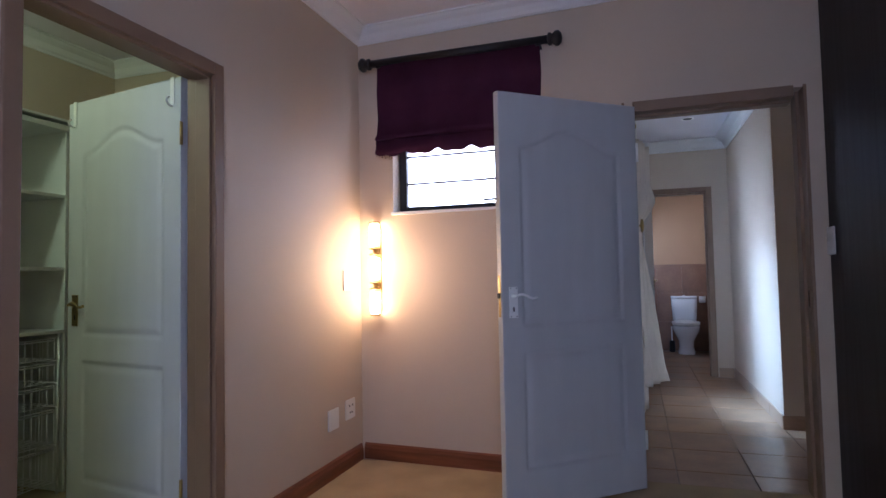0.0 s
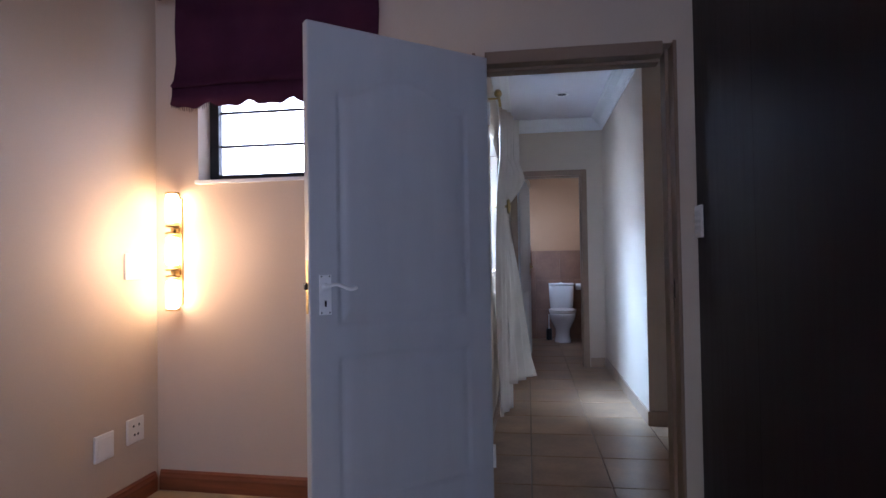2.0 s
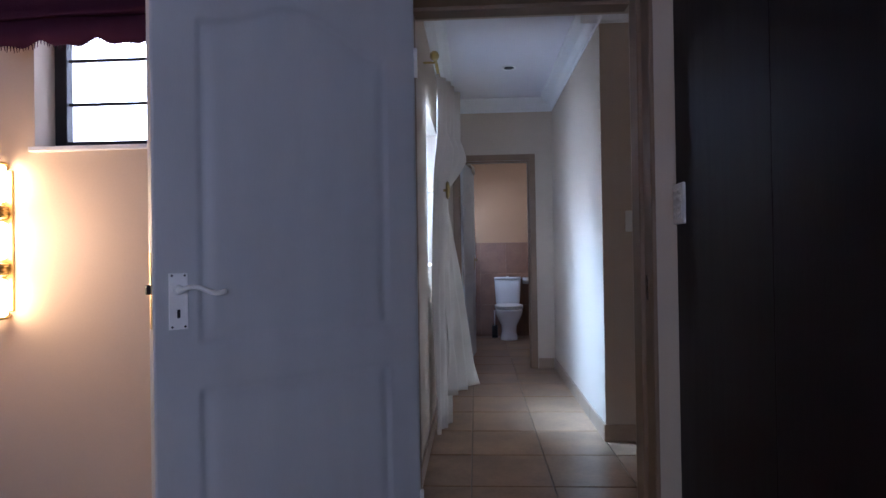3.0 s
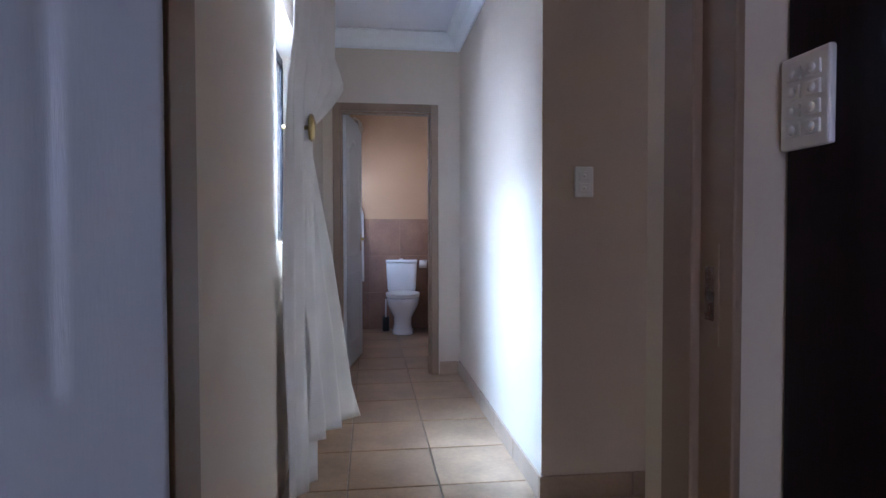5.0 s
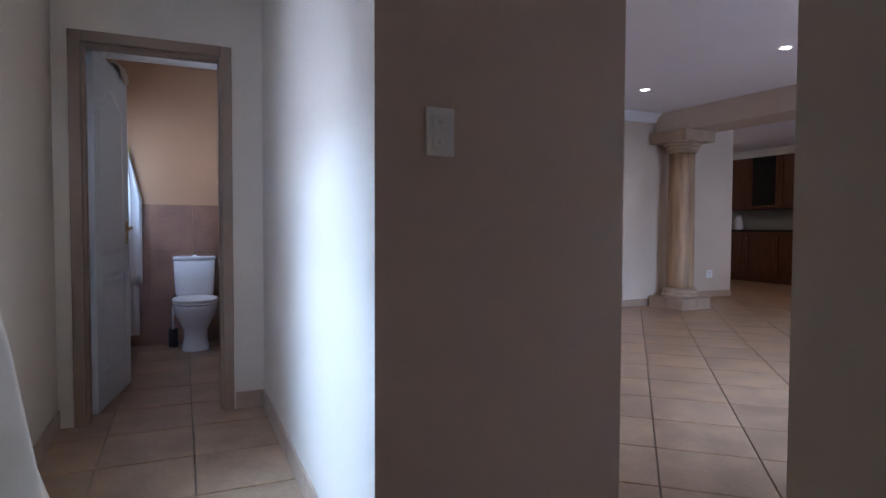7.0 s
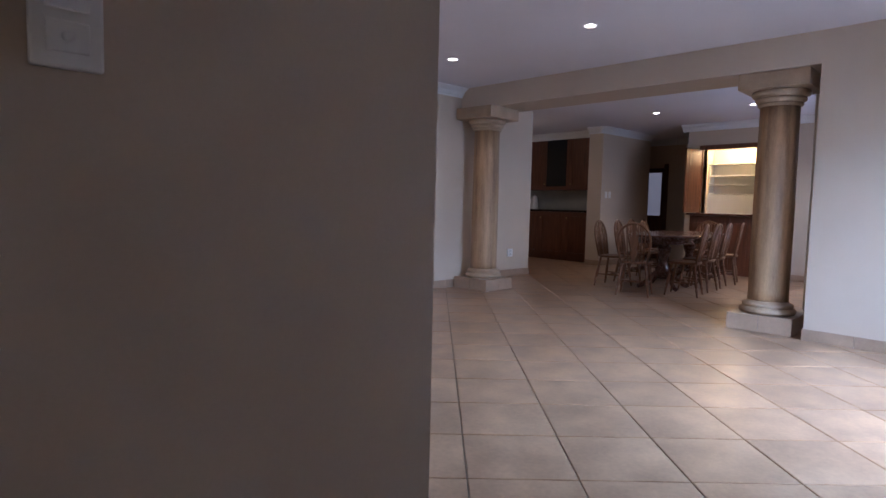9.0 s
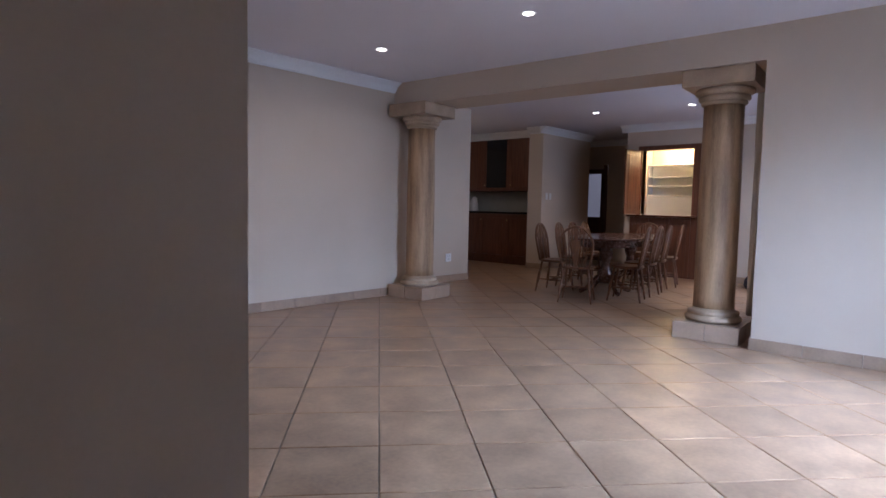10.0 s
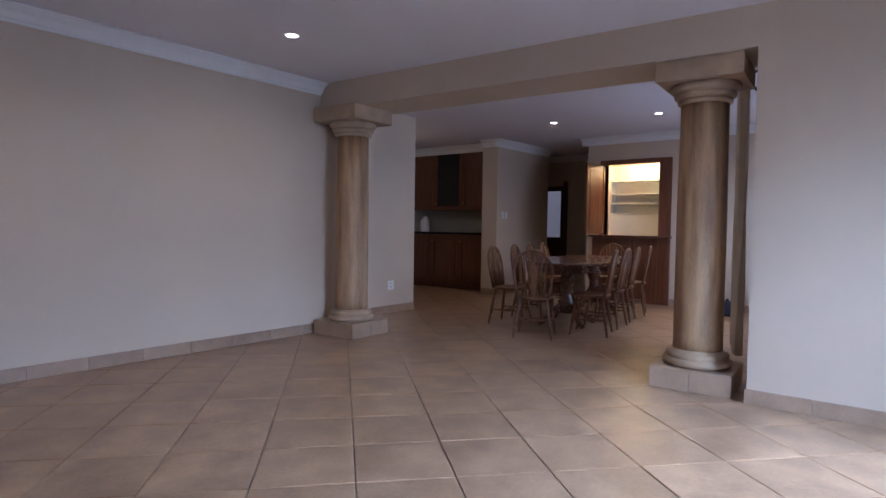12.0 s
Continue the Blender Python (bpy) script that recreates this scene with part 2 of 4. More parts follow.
def thing(name, label, category, at=None, group="", kind=""):
    ob = new(name)
    if at is not None:
        ob.matrix_world = at
    ob.empty_display_size = 0.05
    return tagged(ob, label, category, group, kind)


def solid(name, bm, mat, label, category, kind="", group=""):
    return tagged(new(name, mesh_of(name, bm, mat)), label, category, group, kind)


B = bmesh.new


def boxes(*rows):
    bm = B()
    for r in rows:
        box(bm, *r)
    return bm


# ---- structure ----
XL, YN, XW = -1.665, 3.30, 0.935          # bedroom's west wall, north wall and wardrobe front
T, TC = 0.23, 0.12                       # brick wall and closet wall
YC, XC, XR = 3.51, -0.03, 1.004        # passage: south face, west and east faces
YE, XE = 4.69, 1.776                      # end of the wall between passage and living room
YT, YB = 6.87, 9.10                      # toilet's door wall and back wall
YL, XP, YP = 9.47, 6.65, 5.417           # living room: north wall, beam and pier, pier's end
CH, CB = 2.59, 2.76                      # ceiling heights: house, bedroom
XG, ZG = 7.2, 2.32                       # beam's dining face and soffit
YJ, XJ, XK, YS, XB, YB2 = 9.88, 8.42, 10.66, 10.02, 11.4, 8.75   # dining wall, kitchen stub, bar wall
KB = 11.4                                # kitchen's back wall


def wall(name, label, *rows, mat=None):
    return solid(name, boxes(*rows), mat or M_WALL, label, "wall", "structure")


wall("wall_bedroom_west", "beige painted bedroom wall with closet doorway", (XL - TC, XL, -2.6, 1.06, -0.05, CB), (XL - TC, XL, 1.975, YN + 0.06, -0.05, CB), (XL - TC, XL, 1.06, 1.975, 2.065, CB))
WX0, WX1, WZ0, WZ1 = -1.425, -0.475, 1.54, 2.3
WALL_N = wall("wall_bedroom_north", "beige painted wall with high window and doorway",
     (XL - T, WX0, YN, YC, -0.05, CB + 0.1), (WX0, WX1, YN, YC, -0.05, WZ0), (WX0, WX1, YN, YC, WZ1, CB + 0.1), (WX1, -0.005, YN, YC, -0.05, CB + 0.1),
     (-0.005, 0.868, YN, YC, 2.06, CB + 0.1), (0.868, 1.85, YN, YC, -0.05, CB + 0.1))
SLANT = -0.05                            # the wall's bedroom face runs slightly out of square


def north(x):
    return YN + SLANT * (x + 1.0)


for v in WALL_N.data.vertices:
    if v.co.y < YN + 0.01:
        v.co.y = north(v.co.x)
wall("wall_bedroom_south", "beige painted bedroom end wall with window", (XL - T, -0.1, -2.83, -2.6, -0.05, CB), (1.5, 1.85, -2.83, -2.6, -0.05, CB), (-0.1, 1.5, -2.83, -2.6, -0.05, 0.9), (-0.1, 1.5, -2.83, -2.6, 2.15, CB))
wall("wall_bedroom_east", "beige painted bedroom side wall", (1.62, 1.85, -2.6, YN, -0.05, CB))
wall("wall_passage_west", "greige painted passage wall with curtained window",
     (XC - T, XC, YC, 4.66, -0.05, CH + 0.1), (XC - T, XC, 5.62, 7.95, -0.05, CH + 0.1), (XC - T, XC, 8.85, YB, -0.05, CH + 0.1), (XC - T, XC, 7.95, 8.85, -0.05, 1.3), (XC - T, XC, 7.95, 8.85, 2.02, CH + 0.1), (XC - T, XC, 4.66, 5.62, -0.05, 1.05), (XC - T, XC, 4.66, 5.62, 2.02, CH + 0.1))
wall("wall_passage_east", "greige painted wall block between passage and living room", (XR, XE, YE, YL, -0.05, CH + 0.1))
wall("wall_toilet_door", "greige painted wall round the toilet doorway",
     (XC, 0.055, YT, YT + 0.15, -0.05, CH + 0.1), (0.825, XR, YT, YT + 0.15, -0.05, CH + 0.1), (0.055, 0.825, YT, YT + 0.15, 2.055, CH + 0.1))
wall("wall_toilet_back", "painted toilet back wall above tiling", (XC - T, XR, YB, YB + T, -0.05, CH + 0.1), mat=M_WALL_TOILET)
wall("wall_living_north", "greige painted living room wall", (XE, XG, YL, YL + T, -0.05, CH + 0.1))
wall("wall_living_pier", "greige painted pier wall", (XP, XP + T, YC, YP, -0.05, CH + 0.1))
wall("wall_living_south", "greige painted wall with sliding door opening",
     (1.85, 3.8, YC - T, YC, -0.05, CH + 0.1), (5.9, XP + T, YC - T, YC, -0.05, CH + 0.1), (3.8, 5.9, YC - T, YC, 2.15, CH + 0.1))
BEAM = wall("beam_living", "greige painted ceiling beam on columns", (XP, XG, YP, YL, ZG, CH + 0.1), (XP + T, XG, YC, YP, ZG, CH + 0.1))
for v in BEAM.data.vertices:
    if v.co.y > YL - 0.01:
        v.co.x -= 0.2                    # the beam runs slightly out of square
wall("wall_dining_north", "greige painted wall beside kitchen opening", (XG, XJ, YJ, YJ + T, -0.05, CH + 0.1))
wall("wall_kitchen_stub", "greige painted wall with light switch", (XK, 12.41, YS, YS + 0.3, -0.05, CH + 0.1))
wall("wall_kitchen", "kitchen walls", (KB, KB + 0.35, YS + 0.3, 13.2, -0.05, CH + 0.1), (XG, KB + 0.35, 13.2, 13.43, -0.05, CH + 0.1), (XG, XG + 0.2, YJ + T, 13.2, -0.05, CH + 0.1))
BO0, BO1, BZ0, BZ1 = 7.59, 8.46, 1.04, 2.15
wall("wall_bar", "greige painted wall with bar hatch opening",
     (XB, XB + 0.15, BO1, YB2, -0.05, CH + 0.1), (XB, XB + 0.15, 4.5, BO0, -0.05, CH + 0.1), (XB, XB + 0.15, BO0, BO1, -0.05, BZ0), (XB, XB + 0.15, BO0, BO1, BZ1, CH + 0.1))
wall("wall_back_hall", "greige painted back hall walls", (13.3, 13.53, YB2, 10.14, -0.05, CH + 0.1), (13.3, 13.53, 10.9, 11.5, -0.05, CH + 0.1), (13.3, 13.53, 10.14, 10.9, 1.99, CH + 0.1), (KB + 0.35, 13.53, 11.5, 11.73, -0.05, CH + 0.1), (XB + 0.15, 13.53, YB2 - 0.15, YB2, -0.05, CH + 0.1))
wall("wall_bar_room", "cream painted bar room walls", (12.15, 12.3, 6.6, YB2 - 0.15, -0.05, CH + 0.1), (XB + 0.15, 13.6, 6.4, 6.6, -0.05, CH + 0.1), mat=M_WALL_BAR)
wall("wall_dining_south", "greige painted dining wall with window", (XP + T, 8.3, 5.07, 5.3, -0.05, CH + 0.1), (10.3, XB, 5.07, 5.3, -0.05, CH + 0.1), (8.3, 10.3, 5.07, 5.3, -0.05, 0.9), (8.3, 10.3, 5.07, 5.3, 2.1, CH + 0.1))
wall("wall_closet", "painted closet walls", (-3.6, -3.4, 0.3, 3.23, -0.05, 2.75), (-3.4, XL - TC, 3.03, 3.23, -0.05, 2.75), (-3.4, XL - TC, 0.3, 0.5, -0.05, 2.75))

for nm, r in dict(ceiling_bedroom=(XL - T, 1.85, -2.83, YC, CB, CB + 0.1), ceiling_closet=(-3.6, XL - TC, 0.3, 3.23, 2.66, 2.76),
                  ceiling_passage=(XC - T, XR, YC, YB + T, CH, CH + 0.1), ceiling_living=(XR, XP + 0.05, YC - T, YL + T, CH, CH + 0.1),
                  ceiling_dining=(XG, XB, 4.4, 13.2, CH, CH + 0.1), ceiling_back=(XB, 13.53, 6.4, 11.73, CH, CH + 0.1)).items():
    solid(nm, boxes(r), M_CEIL, "white painted plaster ceiling", "ceiling", "structure")
solid("ground", boxes((-1500, 1500, -1500, 1500, -0.6, -0.25)), M_GROUND, "garden ground round the house", "ground", "structure")
solid("floor_base", boxes((-3.6, 14.0, -2.83, 13.4, -0.25, -0.012)), M_GROUT, "grey grout bed under the tiles", "floor", "structure")
solid("floor_bedroom", boxes((XL - T, 1.62, -2.6, YN, -0.012, 0.0), (0.05, 0.86, YN, YN + 0.03, -0.012, 0.0)), M_CARPET, "tan short-pile carpet floor", "floor", "structure")
solid("floor_closet", boxes((-3.4, XL - TC, 0.5, 3.03, -0.012, -0.001)), M_CARPET, "tan short-pile carpet floor", "floor", "structure")

# cornices: coved plaster strips
COVE = ((0, -0.115), (0.012, -0.115), (0.014, -0.1), (0.03, -0.085), (0.05, -0.05), (0.085, -0.028), (0.1, -0.014), (0.115, -0.012), (0.115, 0), (0, 0))


def cornice(rows, h, k=1.0):
    bm = B()
    for x0, y0, x1, y1, ox, oy in rows:
        sweep(bm, [(u * k, w * k) for u, w in COVE], (x0, y0, h - 0.001), (x1, y1, h - 0.001), (ox, oy, 0))
    return solid("cornice_trim", bm, M_CORNICE, "white coved plaster cornice", "cornice", "structure")


cornice(((XL, -2.6, XL, YN, 1, 0), (XL, north(XL), 1.62, north(1.62), 0, -1), (1.62, -2.6, 1.62, YN - 0.13, -1, 0)), CB, 0.8)
cornice(((-3.4, 0.5, -3.4, 3.03, 1, 0), (-3.4, 3.03, XL - TC, 3.03, 0, -1)), 2.66, 0.8)
cornice(((XC, YC, XC, YT, 1, 0), (XR, YE - 0.11, XR, YT, -1, 0), (XC, YT, XR, YT, 0, -1), (XC, YC, 1.85, YC, 0, 1), (XR - 0.11, YE, XE + 0.11, YE, 0, -1)), CH)
cornice(((XC, YB, XR, YB, 0, -1), (XC, YT + 0.15, XC, YB, 1, 0), (XR, YT + 0.15, XR, YB, -1, 0)), CH, 0.9)
cornice(((XE, YE, XE, YL, 1, 0), (XE, YL, XP, YL, 0, -1), (1.85, YC, XP, YC, 0, 1)), CH)
cornice(((XK - 0.11, YS, 12.41, YS, 0, -1), (XK, YS, XK, YS + 0.3, -1, 0), (XB, 4.6, XB, YB2 + 0.1, -1, 0), (XB, YB2, 13.3, YB2, 0, 1), (13.3, YB2, 13.3, 11.5, -1, 0)), CH)

# skirtings
bm = B()
RW = ((0, 0), (0.02, 0), (0.02, 0.065), (0.014, 0.08), (0.014, 0.088), (0.006, 0.098), (0, 0.098))
sweep(bm, RW, (XL, 2.0, 0), (XL, YN, 0), (1, 0, 0))
sweep(bm, RW, (XL, -2.6, 0), (XL, 1.02, 0), (1, 0, 0))
sweep(bm, RW, (XL + 0.02, north(XL), 0), (-0.005, north(0), 0), (0, -1, 0))
solid("baseboard", bm, M_REDWOOD, "reddish varnished wooden skirting board", "skirting", "structure")
TILE_SKIRTS = ((XR, YE, XR, YT, -1, 0), (XR - 0.012, YE, XE + 0.012, YE, 0, -1), (XE, YE, XE, YL, 1, 0), (XE + 0.012, YL, XP, YL, 0, -1), (XC, YC, XC, YT, 1, 0),
               (0.845, YT, XR - 0.012, YT, 0, -1), (XP, YC, XP, YP + 0.012, -1, 0), (XP, YP, XP + T, YP, 0, 1), (XG, YJ, XJ + 0.01, YJ, 0, -1), (XJ, YJ, XJ, YJ + T, 1, 0),
               (XK - 0.012, YS, 12.41, YS, 0, -1), (XK, YS, XK, YS + 0.3, -1, 0), (XB, 4.6, XB, 7.42, -1, 0), (0.92, YC, 1.85, YC, 0, 1))


def door_frame(name, w0, w1, along, face, back, top, out, rebate=None):
    """A pressed-steel frame round an opening w0..w1, top; along is the wall's axis; face and back are its two sides."""
    bm = B()
    j, lip = 0.045, 0.014
    lo, hi = min(face, back) - lip, max(face, back) + lip
    for a0, a1, z0, z1 in ((w0 - 0.012, w0 + (0.002 if rebate else j), 0, top + 0.012), (w1 - j, w1 + 0.012, 0, top + 0.012), (w0 + j, w1 - j, top - j, top + 0.012)):
        mid = (lo + hi) / 2
        r1, r2 = (lo, hi), (mid - 0.02, mid + 0.055) if out > 0 else (mid - 0.055, mid + 0.02)
        inset = 0.014
        if rebate and z0 < 1 and a0 > (w0 + w1) / 2:
            box(bm, rebate[0], a1, lo, hi, 0, top + 0.012, 0.004)
            box(bm, rebate[1], a1 - 0.002, rebate[2], hi + 0.002, 0, top + 0.01, 0.004)
            continue
        if rebate and z0 < 1:
            box(bm, w0 - 0.01, w0 + 0.042, rebate[2] - 0.035, hi + 0.002, 0, top + 0.01, 0.004)
        for (d0, d1), k in ((r1, 0), (r2, inset)):
            b0, b1, t0 = a0, a1, z0
            if z0 > 1:
                t0 = z0 - k
            elif a0 < (w0 + w1) / 2:
                b1 += k
            else:
                b0 -= k
            if along == "x":
                box(bm, b0, b1, d0, d1, t0, z1, 0.004)
            else:
                box(bm, d0, d1, b0, b1, t0, z1, 0.004)
    return solid(name, bm, M_FRAME, "brown enamelled steel door frame", "door frame", "structure")


FR1 = door_frame("door_frame_bedroom", -0.006, 0.856, "x", 3.215, 3.37, 2.06, 1, (0.852, 0.836, 3.29))
door_frame("door_frame_closet", 1.06, 1.975, "y", XL, XL - TC, 2.065, 1)
door_frame("door_frame_toilet", 0.055, 0.825, "x", YT, YT + 0.15, 2.055, -1)
part("strike_plate", boxes((0.8505, 0.853, 3.236, 3.283, 0.915, 1.075)), M_FRAME, FR1, "painted strike plate")
# dark block in place of the shade inside the slot
part("strike_slot_shade", boxes((0.8495, 0.852, 3.248, 3.272, 0.953, 1.038)), M_TABLE, FR1)
# ---- windows ----
M_SKYGLOW = glowing("overcast_sky", (0.86, 0.93, 1.0), 2.2)
solid("backdrop_sky_north", boxes((-2.6, -0.3, 4.3, 4.32, 0.8, 3.6)), M_SKYGLOW, "pale overcast sky outside the bedroom window", "backdrop", "structure")
solid("backdrop_sky_west", boxes((-1.62, -1.6, 3.6, 9.6, 0.3, 3.6)), M_SKYGLOW, "pale overcast sky outside the passage window", "backdrop", "structure")


def steel_window(name, label, along, a0, a1, z0, z1, d, bars, mullions=()):
    """A dark steel window: frame, bars and one glass pane in the plane d."""
    top = thing(name, label, "window", kind="structure")

    def put(bm, p0, p1, q0, q1, w0, w1, bev=0.003):
        return box(bm, p0, p1, q0, q1, w0, w1, bev) if along == "x" else box(bm, q0, q1, p0, p1, w0, w1, bev)
    bm = B()
    for p0, p1, w0, w1 in ((a0, a0 + 0.05, z0, z1), (a1 - 0.05, a1, z0, z1), (a0 + 0.05, a1 - 0.05, z0, z0 + 0.045), (a0 + 0.05, a1 - 0.05, z1 - 0.045, z1)):
        put(bm, p0, p1, d - 0.02, d + 0.02, w0, w1)
    part("window_frame", bm, M_BLACK, top)
    for z in bars:
        part("bar", put(B(), a0 + 0.05, a1 - 0.05, d - 0.008, d + 0.008, z - 0.006, z + 0.006), M_BLACK, top)
    for a in mullions:
        part("mullion", put(B(), a - 0.012, a + 0.012, d - 0.015, d + 0.015, z0 + 0.045, z1 - 0.045), M_BLACK, top)
    g = part("pane", put(B(), a0 + 0.045, a1 - 0.045, d + 0.01, d + 0.014, z0 + 0.04, z1 - 0.04, 0), M_GLASS, top)
    g.visible_shadow = False
    return top


W1 = steel_window("window_1", "dark steel window with horizontal bars", "x", WX0, WX1, WZ0 + 0.012, WZ1, 3.45, (1.748, 1.925, 2.09))
part("window_stay", boxes((-0.86, -0.7, 3.41, 3.43, 1.61, 1.622, 0.002), (-0.72, -0.69, 3.405, 3.435, 1.606, 1.63, 0.003)), M_BLACK, W1, "black steel window stay")
part("window_sill", boxes((WX0 - 0.004, WX1 + 0.004, YN - 0.012, 3.43, WZ0 - 0.004, WZ0 + 0.014, 0.003)), M_CORNICE, W1, "painted plaster sill")
steel_window("window_2", "steel window with white-lit panes behind a curtain", "y", 4.66, 5.62, 1.06, 2.01, -0.16, (1.3, 1.54, 1.78), (5.1,))
steel_window("window_5", "dark steel toilet window", "y", 7.95, 8.85, 1.3, 2.02, -0.16, (1.54, 1.78))
steel_window("window_3", "glazed sliding door in dark frames", "x", 3.8, 5.9, 0.0, 2.15, 3.38, (), (4.85,))
# assumed window, out of view, that lets in the added dining daylight
steel_window("window_6", "dark steel dining room window", "x", 8.3, 10.3, 0.9, 2.1, 5.18, (), (9.3,))
steel_window("window_4", "dark steel bedroom window", "x", -0.1, 1.5, 0.9, 2.15, -2.72, (), (0.7,))

# ---- roman blind on its pole ----
bl = thing("roman_blind", "dark plum fabric roman blind half raised on a wooden pole", "blind", pose(-0.966, 3.22, 2.49))
part("pole", rod(B(), (-0.56, 0, 0), (0.56, 0, 0), 0.024, 16), M_BLACK, bl, "dark wooden pole")
for sx in (-1, 1):
    bm = B()
    lathe(bm, ((0.024, 0), (0.036, 0.006), (0.036, 0.02), (0.026, 0.026), (0.042, 0.045), (0.044, 0.06), (0.03, 0.078), (0.004, 0.084)), 18, m=Matrix.Translation((sx * 0.555, 0, 0)) @ pose(0, 0, 0, 0, sx * 90, 0))
    part("finial", bm, M_BLACK, bl, "turned dark wooden finial")
    part("bracket", boxes((sx * 0.5 - 0.015, sx * 0.5 + 0.015, -0.02, 0.08, -0.035, -0.02, 0.003)), M_BLACK, bl)
FOLD = ((2.47, 0.0), (2.3, -0.004), (2.12, 0.004), (2.03, 0.03), (2.0, 0.045), (1.99, 0.03), (2.02, 0.01), (2.03, 0.006), (1.98, 0.035), (1.945, 0.05))


def blind_cloth():
    bm = B()
    n = 64
    rows = []
    for layer in (0, 1):
        for j, (z, d) in enumerate(FOLD + ((0, 0),)):
            row = []
            for i in range(n + 1):
                u = i / n
                x = -0.51 + 1.02 * u
                if j == len(FOLD):
                    z1 = 1.905 - 0.022 * abs(math.sin(u * math.pi * 5)) - 0.006 * math.sin(u * 60)
                    d1 = 0.05
                else:
                    z1, d1 = z + 0.004 * math.sin(u * 9 + j), d + 0.006 * math.sin(u * 7 + j * 1.3)
                row.append(bm.verts.new((x + 0.006 * math.sin(j * 1.9) * (1 if u > 0.5 else -1), -0.006 - d1 + layer * 0.004, z1 - 2.49)))
            rows.append(row)
    m = len(FOLD) + 1
    for base in (0, m):
        for a, b in zip(rows[base:base + m], rows[base + 1:base + m]):
            for i in range(n):
                bm.faces.new((a[i], a[i + 1], b[i + 1], b[i])).smooth = True
    for k in (0, m - 1):
        for i in range(n):
            bm.faces.new((rows[k][i], rows[k][i + 1], rows[k + m][i + 1], rows[k + m][i]))
    return bm


part("cloth", blind_cloth(), M_BLIND, bl, "plum cloth with a scalloped fringe")
bm = B()
for i in range(90):
    x = -0.51 + 1.02 * (i + 0.5) / 90
    z = 1.905 - 0.022 * abs(math.sin((x + 0.51) / 1.02 * math.pi * 5)) - 2.49
    rod(bm, (x, -0.055, z + 0.004), (x + random.uniform(-0.004, 0.004), -0.055, z - random.uniform(0.012, 0.02)), 0.0025, 5, 0.001)
part("fringe", bm, M_BLIND, bl)

# ---- wall lamp with three glowing tubes ----
wl = thing("wall_lamp", "lit wall lamp with three glowing glass tubes and metal rings", "lamp", pose(-1.535, north(-1.535), 1.2))
part("backplate", boxes((-0.022, 0.022, -0.014, -0.001, -0.27, 0.27, 0.004)), M_BRASS, wl, "slim metal backplate")
for z in (0.215, 0.0, -0.215):
    part("glass_tube", lathe(B(), ((0.02, -0.07), (0.03, -0.062), (0.032, 0), (0.03, 0.062), (0.02, 0.07)), 18, (0, -0.06, z)), M_BULB, wl, "glowing frosted glass tube")
for z in (0.29, 0.125, 0.09, -0.09, -0.125, -0.29):
    part("ring", lathe(B(), ((0.022, -0.006), (0.034, -0.004), (0.034, 0.004), (0.022, 0.006)), 18, (0, -0.06, z)), M_BRASS, wl)
for z in (0.107, -0.107, 0.285, -0.285):
    part("arm", rod(B(), (0, -0.01, z), (0, -0.06, z), 0.012, 10), M_BRASS, wl)


# ---- switches and sockets ----
def plate(name, label, m, w, h, kind):
    """A wall plate in the local xz plane that faces -y."""
    top = thing(name, label, "switch" if kind != "socket" else "socket", m)
    part("cover", box(B(), -w / 2, w / 2, -0.012, -0.0005, -h / 2, h / 2, 0.004), M_PLASTIC, top)
    if kind == "socket":
        # black discs on the cover imitate the shade in the pin holes
        for px, pz in ((-0.02, 0.022), (0.02, 0.022), (-0.012, -0.02), (0.012, -0.02)):
            part("pin_hole_shade", rod(B(), (px, -0.0135, pz), (px, -0.011, pz), 0.006, 10), M_BLACK, top)
        part("rocker", box(B(), -0.012, 0.012, -0.015, -0.0115, 0.035, 0.05, 0.002), M_PLASTIC, top)
    elif kind == "blank":
        part("inner_panel", box(B(), -w * 0.36, w * 0.36, -0.0145, -0.0115, -h * 0.36, h * 0.36, 0.002), M_PLASTIC, top)
    else:
        nx, nz = kind
        for i in range(nx):
            for k in range(nz):
                cx, cz = (i - (nx - 1) / 2) * w * 0.8 / nx, (k - (nz - 1) / 2) * h * 0.8 / nz
                rk = part("rocker", box(B(), cx - w * 0.3 / nx, cx + w * 0.3 / nx, -0.0155, -0.0115, cz - h * 0.3 / nz, cz + h * 0.3 / nz, 0.002), M_PLASTIC, top)
                part("button", lathe(B(), ((0.007, 0), (0.006, 0.003), (0.002, 0.0045)), 12, m=Matrix.Translation((cx, -0.0155, cz)) @ pose(0, 0, 0, 90, 0, 0)), M_PLASTIC, rk)
    return top


FACE_E, FACE_S, FACE_W = 90, 0, -90      # plates that look east, south and west
plate("light_switch", "white plastic light switch beside the wall lamp", pose(XL, 3.14, 1.128, 0, 0, FACE_E), 0.115, 0.125, (2, 1))
plate("wall_socket", "blank white plastic cover plate low on the wall", pose(XL, 2.94, 0.33, 0, 0, FACE_E), 0.118, 0.118, "blank")
plate("wall_socket", "white plastic wall socket low on the wall", pose(XL, 3.15, 0.346, 0, 0, FACE_E), 0.118, 0.118, "socket")
plate("light_switch", "white plastic multi-rocker switch on dark wardrobe panel", pose(XW, 3.152, 1.28, 0, 0, FACE_W), 0.095, 0.135, (2, 4))
plate("light_switch", "white plastic light switch on greige wall end", pose(1.176, YE, 1.298, 0, 0, FACE_S), 0.078, 0.124, (1, 2))
